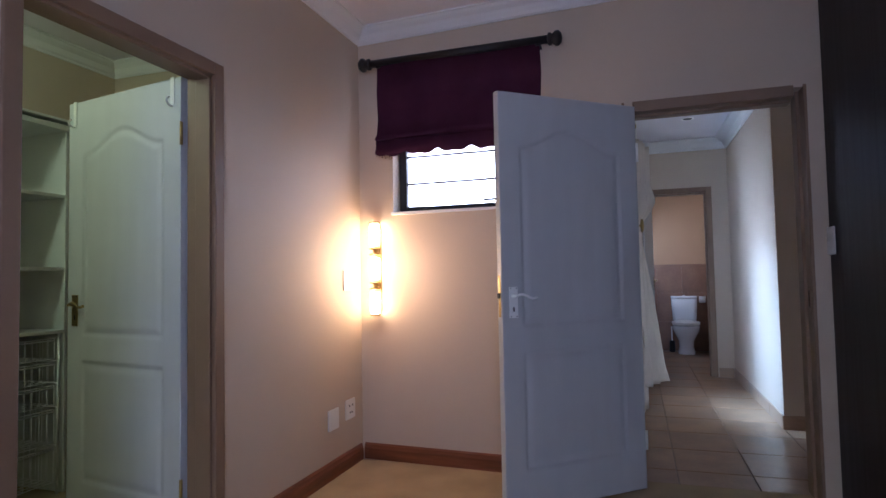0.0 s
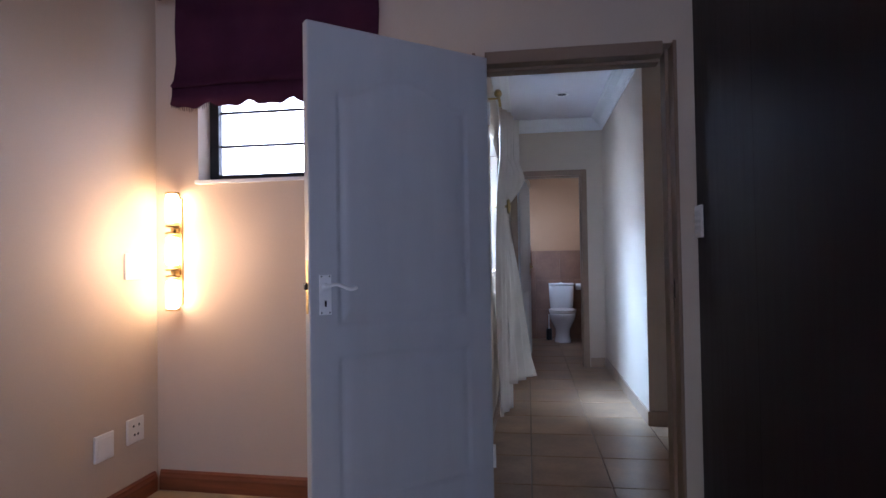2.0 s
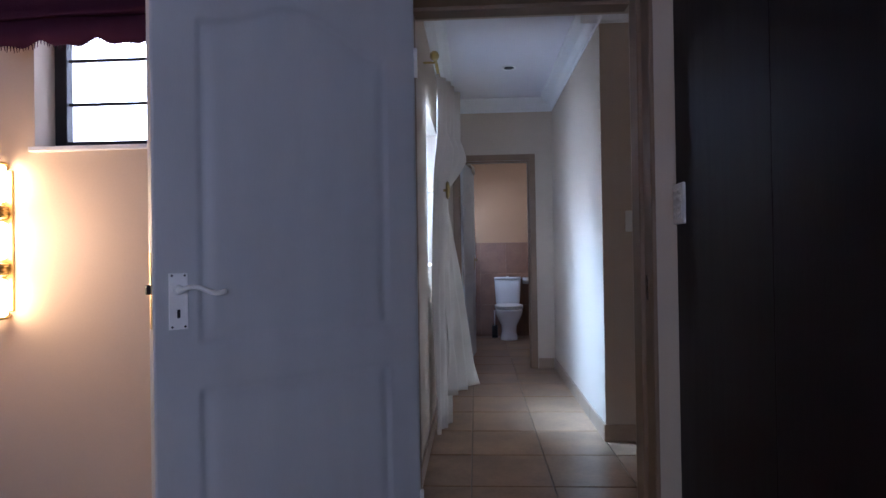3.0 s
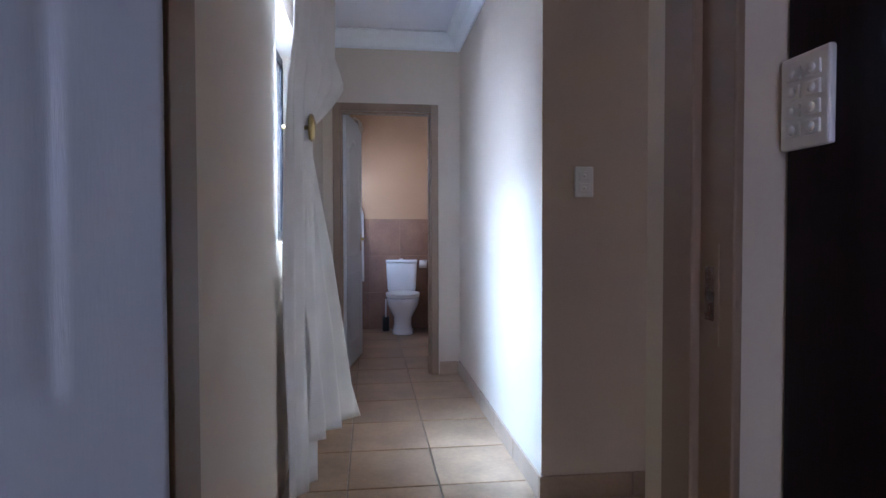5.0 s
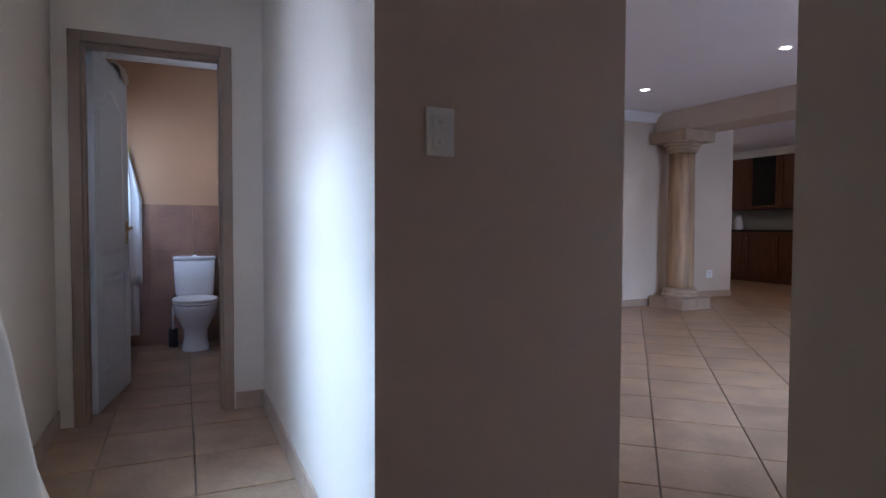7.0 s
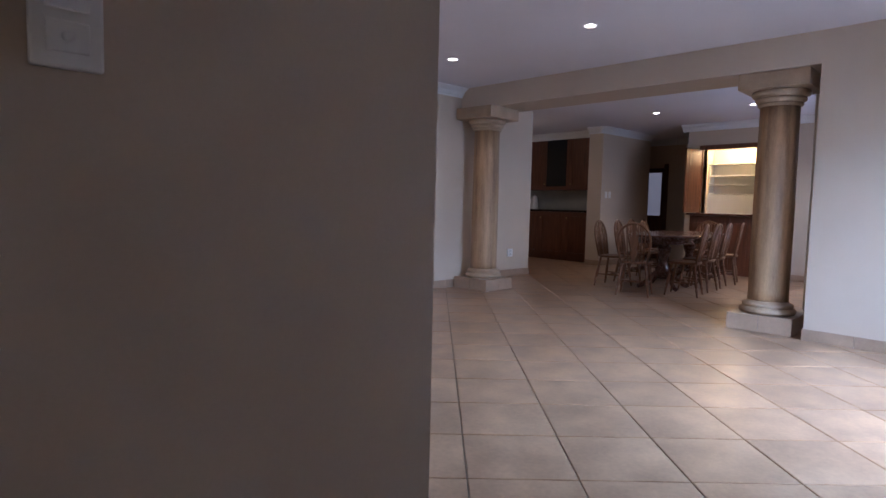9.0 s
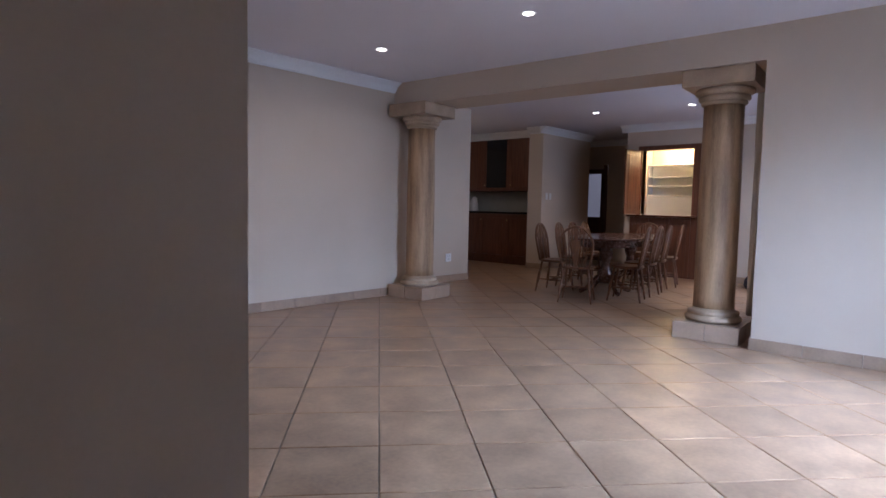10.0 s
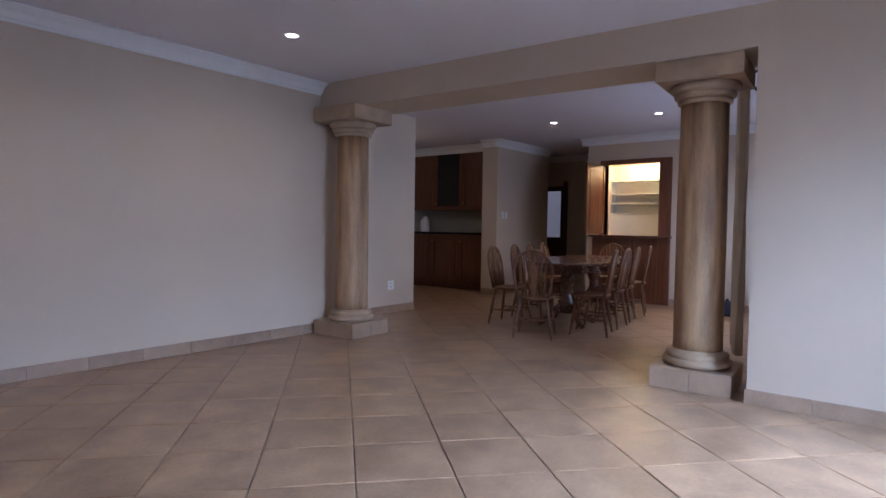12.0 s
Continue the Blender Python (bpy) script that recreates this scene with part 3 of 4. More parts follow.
plate("wall_socket", "white plastic wall socket low beside kitchen opening", pose(7.96, YJ, 0.36, 0, 0, FACE_S), 0.12, 0.12, "socket")
plate("light_switch", "pair of white light switches beside kitchen", pose(10.82, YS, 1.34, 0, 0, FACE_S), 0.07, 0.12, (1, 2))
plate("light_switch", "pair of white light switches beside kitchen", pose(10.94, YS, 1.34, 0, 0, FACE_S), 0.07, 0.12, (1, 2))


# ---- moulded doors ----
def leaf_mesh(w, h):
    """A moulded leaf with an arched panel over a square one on both faces; x from the hinge, y across."""
    st, th = 0.115, 0.02
    xs = np.linspace(0, w, 96)
    zs = np.linspace(0, h, 216)
    X, Z = np.meshgrid(xs, zs)
    u = np.clip((X - st) / (w - 2 * st), 0, 1)
    arch = h - 0.26 + 0.095 * np.sin(np.pi * u) ** 2.2
    up = np.minimum(np.minimum(X - st, w - st - X), np.minimum(Z - 0.88, arch - Z))
    low = np.minimum(np.minimum(X - st, w - st - X), np.minimum(Z - 0.19, 0.76 - Z))
    d = np.maximum(up, low)
    depth = np.interp(d, (-1, 0, 0.010, 0.017, 0.042, 0.05, 1), (0, 0, -0.007, -0.007, -0.0015, -0.001, -0.001))
    nz, nx = X.shape
    verts, faces = [], []
    for side in (1, -1):
        off = len(verts)
        verts += [(float(X[i, k]), side * (th + float(depth[i, k])), float(Z[i, k])) for i in range(nz) for k in range(nx)]
        for i in range(nz - 1):
            for k in range(nx - 1):
                q = (off + i * nx + k, off + i * nx + k + 1, off + (i + 1) * nx + k + 1, off + (i + 1) * nx + k)
                faces.append(q[::-1] if side > 0 else q)
    n = nx * nz
    ring = [k for k in range(nx)] + [i * nx + nx - 1 for i in range(1, nz)] + [(nz - 1) * nx + k for k in range(nx - 2, -1, -1)] + [i * nx for i in range(nz - 2, 0, -1)]
    for a, b in zip(ring, ring[1:] + ring[:1]):
        faces.append((a, b, b + n, a + n))
    me = bpy.data.meshes.new("door_leaf")
    me.from_pydata(verts, [], faces)
    me.polygons.foreach_set("use_smooth", [True] * (len(faces) - len(ring)) + [False] * len(ring))
    me.materials.append(M_DOOR)
    me.update()
    return me


def door(name, label, m, w, h, metal, towards=-1):
    d = tagged(new(name, leaf_mesh(w, h)), label, "door", "", "structure")
    d.matrix_world = m
    hx = w - 0.062
    for s in (1, -1):
        pl = part("handle_plate", box(B(), hx - 0.024, hx + 0.024, s * 0.0205, s * 0.0245, 0.925, 1.075, 0.0015), metal, d, "satin metal lever handle on a long plate")
        bm = B()
        rod(bm, (hx, s * 0.023, 1.03), (hx, s * 0.052, 1.03), 0.0085, 12)
        tube(bm, [(hx - t * 0.115, s * (0.052 + 0.004 * math.sin(t * 3)), 1.03 + 0.009 * math.sin(t * 6.0) - 0.004 * t) for t in np.linspace(-0.06, 1, 14)], 0.0068, 10)
        part("lever", bm, metal, pl)
        part("rose", lathe(B(), ((0.014, 0), (0.013, 0.006), (0.009, 0.008)), 14, m=Matrix.Translation((hx, s * 0.0245, 1.03)) @ pose(0, 0, 0, -90 * s, 0, 0)), metal, pl)
        # black inlay for the keyhole's shaded inside
        part("keyhole_shade", boxes((hx - 0.004, hx + 0.004, s * 0.0243, s * 0.0252, 0.955, 0.978)), M_BLACK, pl)
        for z in (0.932, 1.068):
            for a in (-0.016, 0.016):
                part("screw", rod(B(), (hx + a, s * 0.0245, z), (hx + a, s * 0.0256, z), 0.003, 8), M_BLACK, pl)
    part("latch_plate", boxes((w - 0.001, w + 0.0015, -0.011, 0.011, 0.93, 1.13)), M_BRASS, d, "brass latch plate")
    part("latch", boxes((w, w + 0.012, -0.007, 0.007, 1.02, 1.045, 0.001)), M_BLACK, d)
    for z in (0.25, h - 0.25):
        part("hinge", rod(B(), (-0.004, 0.022, z - 0.05), (-0.004, 0.022, z + 0.05), 0.007, 10), metal, d)
    return d


D1 = door("door_1", "grey-white moulded door standing half open", pose(0.036, 3.207, 0.012, 0, 0, 180 + 41.0), 0.84, 2.028, M_CHROME)
D2 = door("door_2", "white moulded closet door standing open inwards", pose(-1.815, 1.935, 0.012, 0, 0, 180 - 9.5), 0.815, 2.02, M_BRASS)
D3 = door("door_3", "white moulded toilet door standing open inwards", pose(0.115, 7.035, 0.012, 0, 0, 81), 0.71, 2.02, M_BRASS)
for px in (0.76, 0.05):
    hk = part("over_door_hook", boxes((px - 0.012, px + 0.012, -0.026, 0.026, 2.021, 2.024), (px - 0.012, px + 0.012, 0.0235, 0.026, 1.9, 2.023), (px - 0.012, px + 0.012, -0.026, -0.0235, 1.93, 2.023)), M_PLASTIC, D2, "white over-door hook")
    part("hook_tip", tube(B(), [(px, 0.026 + 0.03 * math.sin(a), 1.915 - 0.02 * math.cos(a) - 0.0) for a in np.linspace(0, 2.6, 9)], 0.005, 8), M_PLASTIC, hk)

rb = thing("bathrobe", "beige bathrobe slung over the toilet door", "bathrobe", pose(0.115, 7.035, 0.012, 0, 0, 81))
bm = B()
loops = []
for i, (y, z, th) in enumerate(((-0.031, 1.97, 0.006), (-0.032, 2.0, 0.008), (-0.03, 2.035, 0.014), (0.0, 2.052, 0.016), (0.032, 2.035, 0.014), (0.036, 1.95, 0.012), (0.036, 1.85, 0.012), (0.038, 1.75, 0.014), (0.038, 1.68, 0.01))):
    w0, w1 = 0.52 - 0.012 * i, 0.695 + 0.004 * i
    up = 1 if i in (2, 3, 4) else 0
    lp = []
    for u in np.linspace(0, 1, 14):
        lp.append((w0 + (w1 - w0) * u, y + 0.004 * math.sin(u * 14 + i), z + 0.012 * math.sin(u * 9 + i * 0.7)))
    for u in np.linspace(1, 0, 14):
        d = (0, th) if up else ((-th, 0) if y < 0 else (th, 0))
        lp.append((w0 + (w1 - w0) * u, y + d[0] + 0.004 * math.sin(u * 14 + i), z + d[1] + 0.012 * math.sin(u * 9 + i * 0.7)))
    loops.append(lp)
part("cloth", loft(bm, loops), material("robe_towelling", (0.66, 0.56, 0.45), 0.95, tint=0.08, scale=8, grain=300, bump=0.6, spec=0.1), rb)

# ---- built-in wardrobe ----
wd = thing("wardrobe", "very dark stained wooden built-in wardrobe up to the ceiling", "wardrobe", pose(0, 0, 0))
part("carcass", boxes((XW + 0.02, 1.615, -1.6, 3.195, 0.0, CB - 0.08)), M_WARDROBE, wd)
part("end_stile", box(B(), XW, XW + 0.022, 2.555, 3.199, 0.0, CB - 0.08, 0.002), M_WARDROBE, wd)
part("plinth", box(B(), XW + 0.004, XW + 0.02, -1.6, 2.545, 0.0, 0.08, 0.002), M_WARDROBE, wd)
for i in range(6):
    y1 = 2.548 - i * 0.735
    dr = part("door", box(B(), XW - 0.004, XW + 0.018, y1 - 0.728, y1, 0.085, CB - 0.1, 0.004), M_WARDROBE, wd)

M_OPAL = glowing("opal_glow", (1.0, 0.9, 0.75), 3)
# ---- closet fittings ----
su = thing("shelf_unit", "white melamine open shelf unit with wire baskets", "shelf", pose(-3.0, 1.2, 0))
part("side_panel", boxes((-0.4, 0.0, 1.14, 1.158, 0.0, 2.0, 0.002)), M_MELAMINE, su)
part("side_panel", boxes((-0.4, 0.0, 0.0, 0.018, 0.0, 2.0, 0.002)), M_MELAMINE, su)
part("back_panel", boxes((-0.397, -0.392, 0.018, 1.14, 0.03, 2.0)), M_MELAMINE, su)
for z in (1.64, 1.235, 0.89):
    part("shelf", box(B(), -0.39, 0.0, 0.018, 1.14, z - 0.018, z, 0.002), M_MELAMINE, su)
part("top", box(B(), -0.4, 0.02, -0.02, 1.2, 2.0, 2.03, 0.003), M_MELAMINE, su)
part("top_rail", box(B(), -0.4, 0.03, -0.02, 1.2, 2.045, 2.06, 0.003), M_MELAMINE, su)


def wire_basket(y0, y1, z0, z1):
    bm = B()
    x0, x1, r = -0.36, -0.01, 0.0022
    for z in (z1, z1 - 0.012, z0):
        tube(bm, [(x0, y0, z), (x1, y0, z), (x1, y1, z), (x0, y1, z)], 0.0035 if z > z0 else r, 6, True)
    for i in range(25):
        y = y0 + (y1 - y0) * i / 24
        tube(bm, [(x1, y, z1), (x1, y, z0), (x0, y, z0), (x0, y, z1)], r, 5)
    for i in range(9):
        x = x0 + (x1 - x0) * i / 8
        tube(bm, [(x, y0, z1), (x, y0, z0), (x, y1, z0), (x, y1, z1)], r, 5)
    return bm


for z0, z1 in ((0.735, 0.845), (0.61, 0.715), (0.485, 0.59), (0.28, 0.46), (0.07, 0.255)):
    part("wire_basket", wire_basket(0.1, 1.09, z0, z1), M_WIRE, su, "white coated wire basket")
for y in (0.07, 1.115):
    for x in (-0.36, -0.012):
        part("upright", rod(B(), (x, y, 0.0), (x, y, 0.87), 0.007, 8), M_WIRE, su)
    for z in (0.85, 0.72, 0.595, 0.465, 0.26):
        part("runner", rod(B(), (-0.36, y, z), (-0.012, y, z), 0.006, 8), M_WIRE, su)
cl = thing("ceiling_light", "round closet ceiling light", "lamp", pose(-2.5, 1.2, 2.66))
part("base", lathe(B(), ((0.12, -0.03), (0.13, -0.02), (0.13, 0.0)), 28), M_PLASTIC, cl)
part("diffuser", lathe(B(), ((0.01, -0.07), (0.083, -0.06), (0.110, -0.04), (0.110, -0.028)), 28), M_OPAL, cl, "glowing opal diffuser")


# ---- recessed downlights ----
def downlight(label, at, mat, group):
    top = thing("downlight", label, "lamp", pose(*at), group)
    bm = B()
    prof = ((0.04, -0.002), (0.052, -0.006), (0.058, -0.003), (0.058, 0.0))
    rings = [[bm.verts.new((r * math.cos(a * math.pi / 14), r * math.sin(a * math.pi / 14), z)) for a in range(28)] for r, z in prof]
    for a, b in zip(rings, rings[1:]):
        for i in range(28):
            bm.faces.new((a[i], a[(i + 1) % 28], b[(i + 1) % 28], b[i])).smooth = True
    part("trim_ring", bm, M_CHROME, top)
    part("bulb", lathe(B(), ((0.04, -0.003), (0.03, -0.0045), (0.001, -0.005)), 24), mat, top)
    return top


downlight("unlit recessed downlight with a metal ring", (0.54, 5.85, CH), M_BLACK, "")
# includes the two added living room fittings, kept out of view
for _x, _y in LIVING_LAMPS_AND_FILL + DINING_LAMPS:
    downlight("lit recessed downlight in the white ceiling", (_x, _y, CH), M_DOWN, "downlights")


# ---- curtains ----
def gathered(bm, rows, folds, n=90, thick=0.004):
    """Cloth from rows of (z, y start, y end, x, depth): folds deepen with depth."""
    sheets = []
    for side in (0, 1):
        grid = []
        for j, (z, y0, y1, x, dep, lean) in enumerate(rows):
            r = []
            for i in range(n + 1):
                u = i / n
                ph = u * folds * 2 * math.pi
                wob = math.sin(ph + 0.5 * math.sin(ph * 0.37 + j * 0.35)) + 0.2 * math.sin(ph * 2.3 + 1.3 + j * 0.2)
                r.append(bm.verts.new((x + dep * wob + lean * u + side * thick, y0 + (y1 - y0) * u + 0.3 * dep * math.cos(ph), z)))
            grid.append(r)
        for a, b in zip(grid, grid[1:]):
            for i in range(n):
                bm.faces.new((a[i], a[i + 1], b[i + 1], b[i])).smooth = True
        sheets.append(grid)
    f, g = sheets
    for a, b in ((f[0], g[0]), (f[-1], g[-1])):
        for i in range(n):
            bm.faces.new((a[i], a[i + 1], b[i + 1], b[i]))
    for e in (0, n):
        for j in range(len(rows) - 1):
            bm.faces.new((f[j][e], f[j + 1][e], g[j + 1][e], g[j][e]))
    return bm


cu = thing("curtain", "cream linen curtain drawn over a brass holdback", "curtain", pose(0, 0, 0))
rows = [(2.2 - 2.14 * k / 24, 4.6 + 0.06 / (1 + math.exp((k - 5) * 1.5)), 4.84 + 0.03 * (k / 24), 0.004 + 0.026 / (1 + math.exp((k - 5) * 1.5)), 0.014 + 0.006 * (k / 24), 0.065) for k in range(25)]
part("straight_panel", gathered(B(), rows, 2.3), M_CURTAIN, cu)
rows = []
for k in range(49):
    z = 2.2 - 1.96 * k / 48
    if z > 1.5:
        s = (z - 1.5) / 0.7
        puff = math.sin(min(1, s * 1.9) * math.pi) if s < 0.53 else 0.0
        rows.append((z + 0.02 * puff, 4.76 - 0.01 * s, 4.87 + 0.24 * min(1, s * 2.8), 0.035 + 0.045 * puff, 0.01 + 0.02 * min(1, s * 3), 0.012 + 0.09 * min(1, s * 3)))
    else:
        s = (1.5 - z) / 1.26
        rows.append((z, 4.75 + 0.05 * s, 4.86 + 0.29 * s ** 0.9, 0.035 + 0.035 * s, 0.01 + 0.024 * s, 0.012 + 0.15 * s ** 0.85))
part("swept_panel", gathered(B(), rows, 2.4), M_CURTAIN, cu, "cream panel swept aside over the holdback")
hb = thing("curtain_holdback", "brass disc curtain holdback on the wall", "holdback", pose(0.085, 4.8, 1.515))
part("disc", lathe(B(), ((0.01, -0.012), (0.048, -0.009), (0.056, 0.0), (0.05, 0.009), (0.028, 0.015), (0.004, 0.018)), 28, m=pose(0, 0, 0, 0, 90, 0)), M_BRASS, hb)
part("stem", rod(B(), (XC - 0.085, 0, 0), (-0.008, 0, 0), 0.009, 10), M_BRASS, hb)
cr = thing("curtain_rod", "slim brass curtain rod with a finial", "curtain rod", pose(0.04, 0, 2.23))
part("pole", rod(B(), (0, 4.47, 0), (0, 5.75, 0), 0.0095, 12), M_BRASS, cr)
for y, s in ((4.47, -1), (5.75, 1)):
    part("finial", lathe(B(), ((0.01, 0), (0.022, 0.008), (0.026, 0.025), (0.018, 0.042), (0.024, 0.05), (0.004, 0.066)), 14, m=Matrix.Translation((0, y, 0)) @ pose(0, 0, 0, -90 * s, 0, 0)), M_BRASS, cr)
for y in (4.52, 5.7):
    part("bracket", boxes((-0.07, 0.006, y - 0.008, y + 0.008, -0.016, -0.006, 0.002)), M_BRASS, cr)
# dining curtain on its rod
dc = thing("curtain", "pale grey full-length curtain bunched in the dining room", "curtain", pose(0, 0, 0))
bm = gathered(B(), [(2.4 - 2.3 * k / 12, 0, 0.75, 0, 0.035, 0.02) for k in range(13)], 7)
bm.transform(Matrix.Translation((7.7, 5.7, 0)) @ pose(0, 0, 0, 0, 0, -75))
part("cloth", bm, M_CURTAIN, dc)
part("rod", rod(B(), (7.6, 5.75, 2.42), (10.8, 5.75, 2.42), 0.012, 10), M_BLACK, dc)
for x in (7.65, 10.7):
    part("bracket", boxes((x - 0.01, x + 0.01, 5.3, 5.755, 2.395, 2.41)), M_BLACK, dc)

# ---- toilet ----
TX, TY = 0.668, YB
to = thing("toilet", "white ceramic close-coupled toilet with closed lid", "toilet", pose(TX, TY, 0))
bm = B()
loft(bm, [oval(0, -0.1, z, w, d, 32, 5) for z, w, d in ((0.44, 0.15, 0.075), (0.47, 0.158, 0.08), (0.6, 0.166, 0.083), (0.755, 0.172, 0.086), (0.757, 0.16, 0.07))])
part("tank", bm, M_CERAMIC, to)
bm = B()
loft(bm, [oval(0, -0.1, z, w, d, 32, 5) for z, w, d in ((0.758, 0.172, 0.086), (0.765, 0.178, 0.092), (0.785, 0.178, 0.092), (0.795, 0.165, 0.08))])
part("tank_lid", bm, M_CERAMIC, to)
part("flush_button", lathe(B(), ((0.02, 0), (0.018, 0.006), (0.004, 0.008)), 16, (0, -0.1, 0.795)), M_CHROME, to, "chrome flush button")
bm = B()
loft(bm, [oval(0, y, z, w, d, 32, p) for z, y, w, d, p in ((0.0, -0.28, 0.115, 0.17, 3), (0.02, -0.28, 0.112, 0.168, 3), (0.1, -0.28, 0.095, 0.15, 2.6), (0.18, -0.29, 0.1, 0.17, 2.4), (0.25, -0.31, 0.135, 0.21, 2.2),
                                                           (0.32, -0.33, 0.168, 0.245, 2.1), (0.38, -0.34, 0.178, 0.26, 2.1), (0.4, -0.34, 0.172, 0.255, 2.1))])
part("bowl", bm, M_CERAMIC, to)
part("neck", box(B(), -0.13, 0.13, -0.2, -0.02, 0.3, 0.445, 0.03), M_CERAMIC, to)
bm = B()
loft(bm, [oval(0, -0.35, z, w, d, 32, 2.2) for z, w, d in ((0.405, 0.175, 0.24), (0.41, 0.182, 0.247), (0.42, 0.182, 0.247), (0.424, 0.176, 0.24))])
part("seat", bm, M_PLASTIC, to)
bm = B()
loft(bm, [oval(0, -0.35, z, w, d, 32, 2.2) for z, w, d in ((0.428, 0.178, 0.243), (0.434, 0.184, 0.25), (0.445, 0.18, 0.245), (0.452, 0.14, 0.2), (0.455, 0.06, 0.1))])
part("lid", bm, M_PLASTIC, to)
for sx in (-0.07, 0.07):
    part("hinge", rod(B(), (sx - 0.015, -0.125, 0.43), (sx + 0.015, -0.125, 0.43), 0.012, 10), M_CHROME, to)
tb = thing("toilet_brush", "dark toilet brush standing in its holder", "toilet brush", pose(0.49, 8.95, 0))
part("holder", lathe(B(), ((0.035, 0), (0.04, 0.01), (0.036, 0.16), (0.033, 0.16), (0.033, 0.155)), 18), M_BLACK, tb)
part("handle", rod(B(), (0, 0, 0.155), (0, 0, 0.36), 0.008, 10), M_CHROME, tb)
rh = thing("toilet_roll_holder", "toilet roll on a small wall holder", "toilet roll", pose(0.93, YB, 0.76))
part("arm", tube(B(), [(0.03, 0, 0.02), (0.03, -0.05, 0.02), (0.03, -0.06, 0), (-0.05, -0.06, 0)], 0.006, 8), M_CHROME, rh)
bm = B()
rod(bm, (-0.055, -0.06, -0.02), (0.025, -0.06, -0.02), 0.045, 20)
part("roll", bm, M_TOWEL, rh)
# towel-shaped cloth stands in for the toilet window's tied-back curtain
tw = thing("towel", "white curtain gathered on a wall hook", "towel", pose(0.145, YB, 0))
bm = gathered(B(), [(1.7 - 1.15 * k / 14, -0.01 - 0.06 * min(1, k / 5), 0.01 + 0.1 * min(1, k / 5), 0.0, 0.012, 0.0) for k in range(15)], 2.5, 40)
bm.transform(pose(0, -0.05, 0, 0, 0, -90))
part("cloth", bm, M_TOWEL, tw)
bm = gathered(B(), [(1.2 - 1.1 * k / 10, -0.05, 0.075, 0.0, 0.01, 0.0) for k in range(11)], 2.0, 40)
bm.transform(pose(0, -0.022, 0, 0, 0, -90))
part("under_cloth", bm, M_TOWEL, tw)
part("hook", boxes((-0.02, 0.02, -0.012, 0.0, 1.69, 1.75, 0.003), (-0.006, 0.006, -0.06, -0.01, 1.69, 1.7, 0.002), (-0.006, 0.006, -0.06, -0.05, 1.69, 1.72, 0.002)), M_BRASS, tw)


# ---- columns ----
def column(at):
    top = thing("column", "beige cast-stone column with moulded base and capital", "column", pose(*at, 0, 0, 4), "columns under the beam")
    plinth = part("plinth", box(B(), -0.262, 0.262, -0.262, 0.262, 0.0, 0.148, 0.004), M_GROUT, top, "square plinth faced with brown tiles")
    for k in range(4):
        for u0, u1 in ((-0.27, -0.002), (0.002, 0.27)):
            bm = box(B(), u0, u1, -0.27, -0.2625, 0.002, 0.15, 0.002)
            bm.transform(pose(0, 0, 0, 0, 0, 90 * k))
            part("plinth_tile", bm, M_SKIRT_TILE, plinth)
    part("plinth_top", box(B(), -0.261, 0.261, -0.261, 0.261, 0.1482, 0.151, 0.001), M_SKIRT_TILE, plinth)
    part("base", lathe(B(), ((0.205, 0.151), (0.226, 0.158), (0.236, 0.175), (0.234, 0.196), (0.214, 0.207), (0.207, 0.212), (0.211, 0.218), (0.216, 0.232), (0.21, 0.246), (0.192, 0.252), (0.18, 0.256), (0.172, 0.272)), 48), M_STONE_TRIM, top)
    part("shaft", lathe(B(), ((0.172, 0.27), (0.17, 0.35), (0.17, 0.8), (0.169, 1.3), (0.164, 1.75), (0.162, 2.04)), 64), M_STONE, top, "beige shaft with darker rubbed streaks")
    part("capital", lathe(B(), ((0.16, 2.034), (0.17, 2.037), (0.182, 2.043), (0.187, 2.054), (0.182, 2.066), (0.176, 2.07), (0.19, 2.076), (0.206, 2.084), (0.211, 2.098), (0.205, 2.112), (0.198, 2.116), (0.212, 2.122), (0.232, 2.132), (0.24, 2.15), (0.236, 2.17), (0.228, 2.176)), 48), M_STONE_TRIM, top)
    part("abacus", box(B(), -0.285, 0.285, -0.285, 0.285, 2.175, ZG - 0.001, 0.008), M_STONE_TRIM, top)
    return top


column((6.95, 5.808, 0))
column((6.62, 9.16, 0))


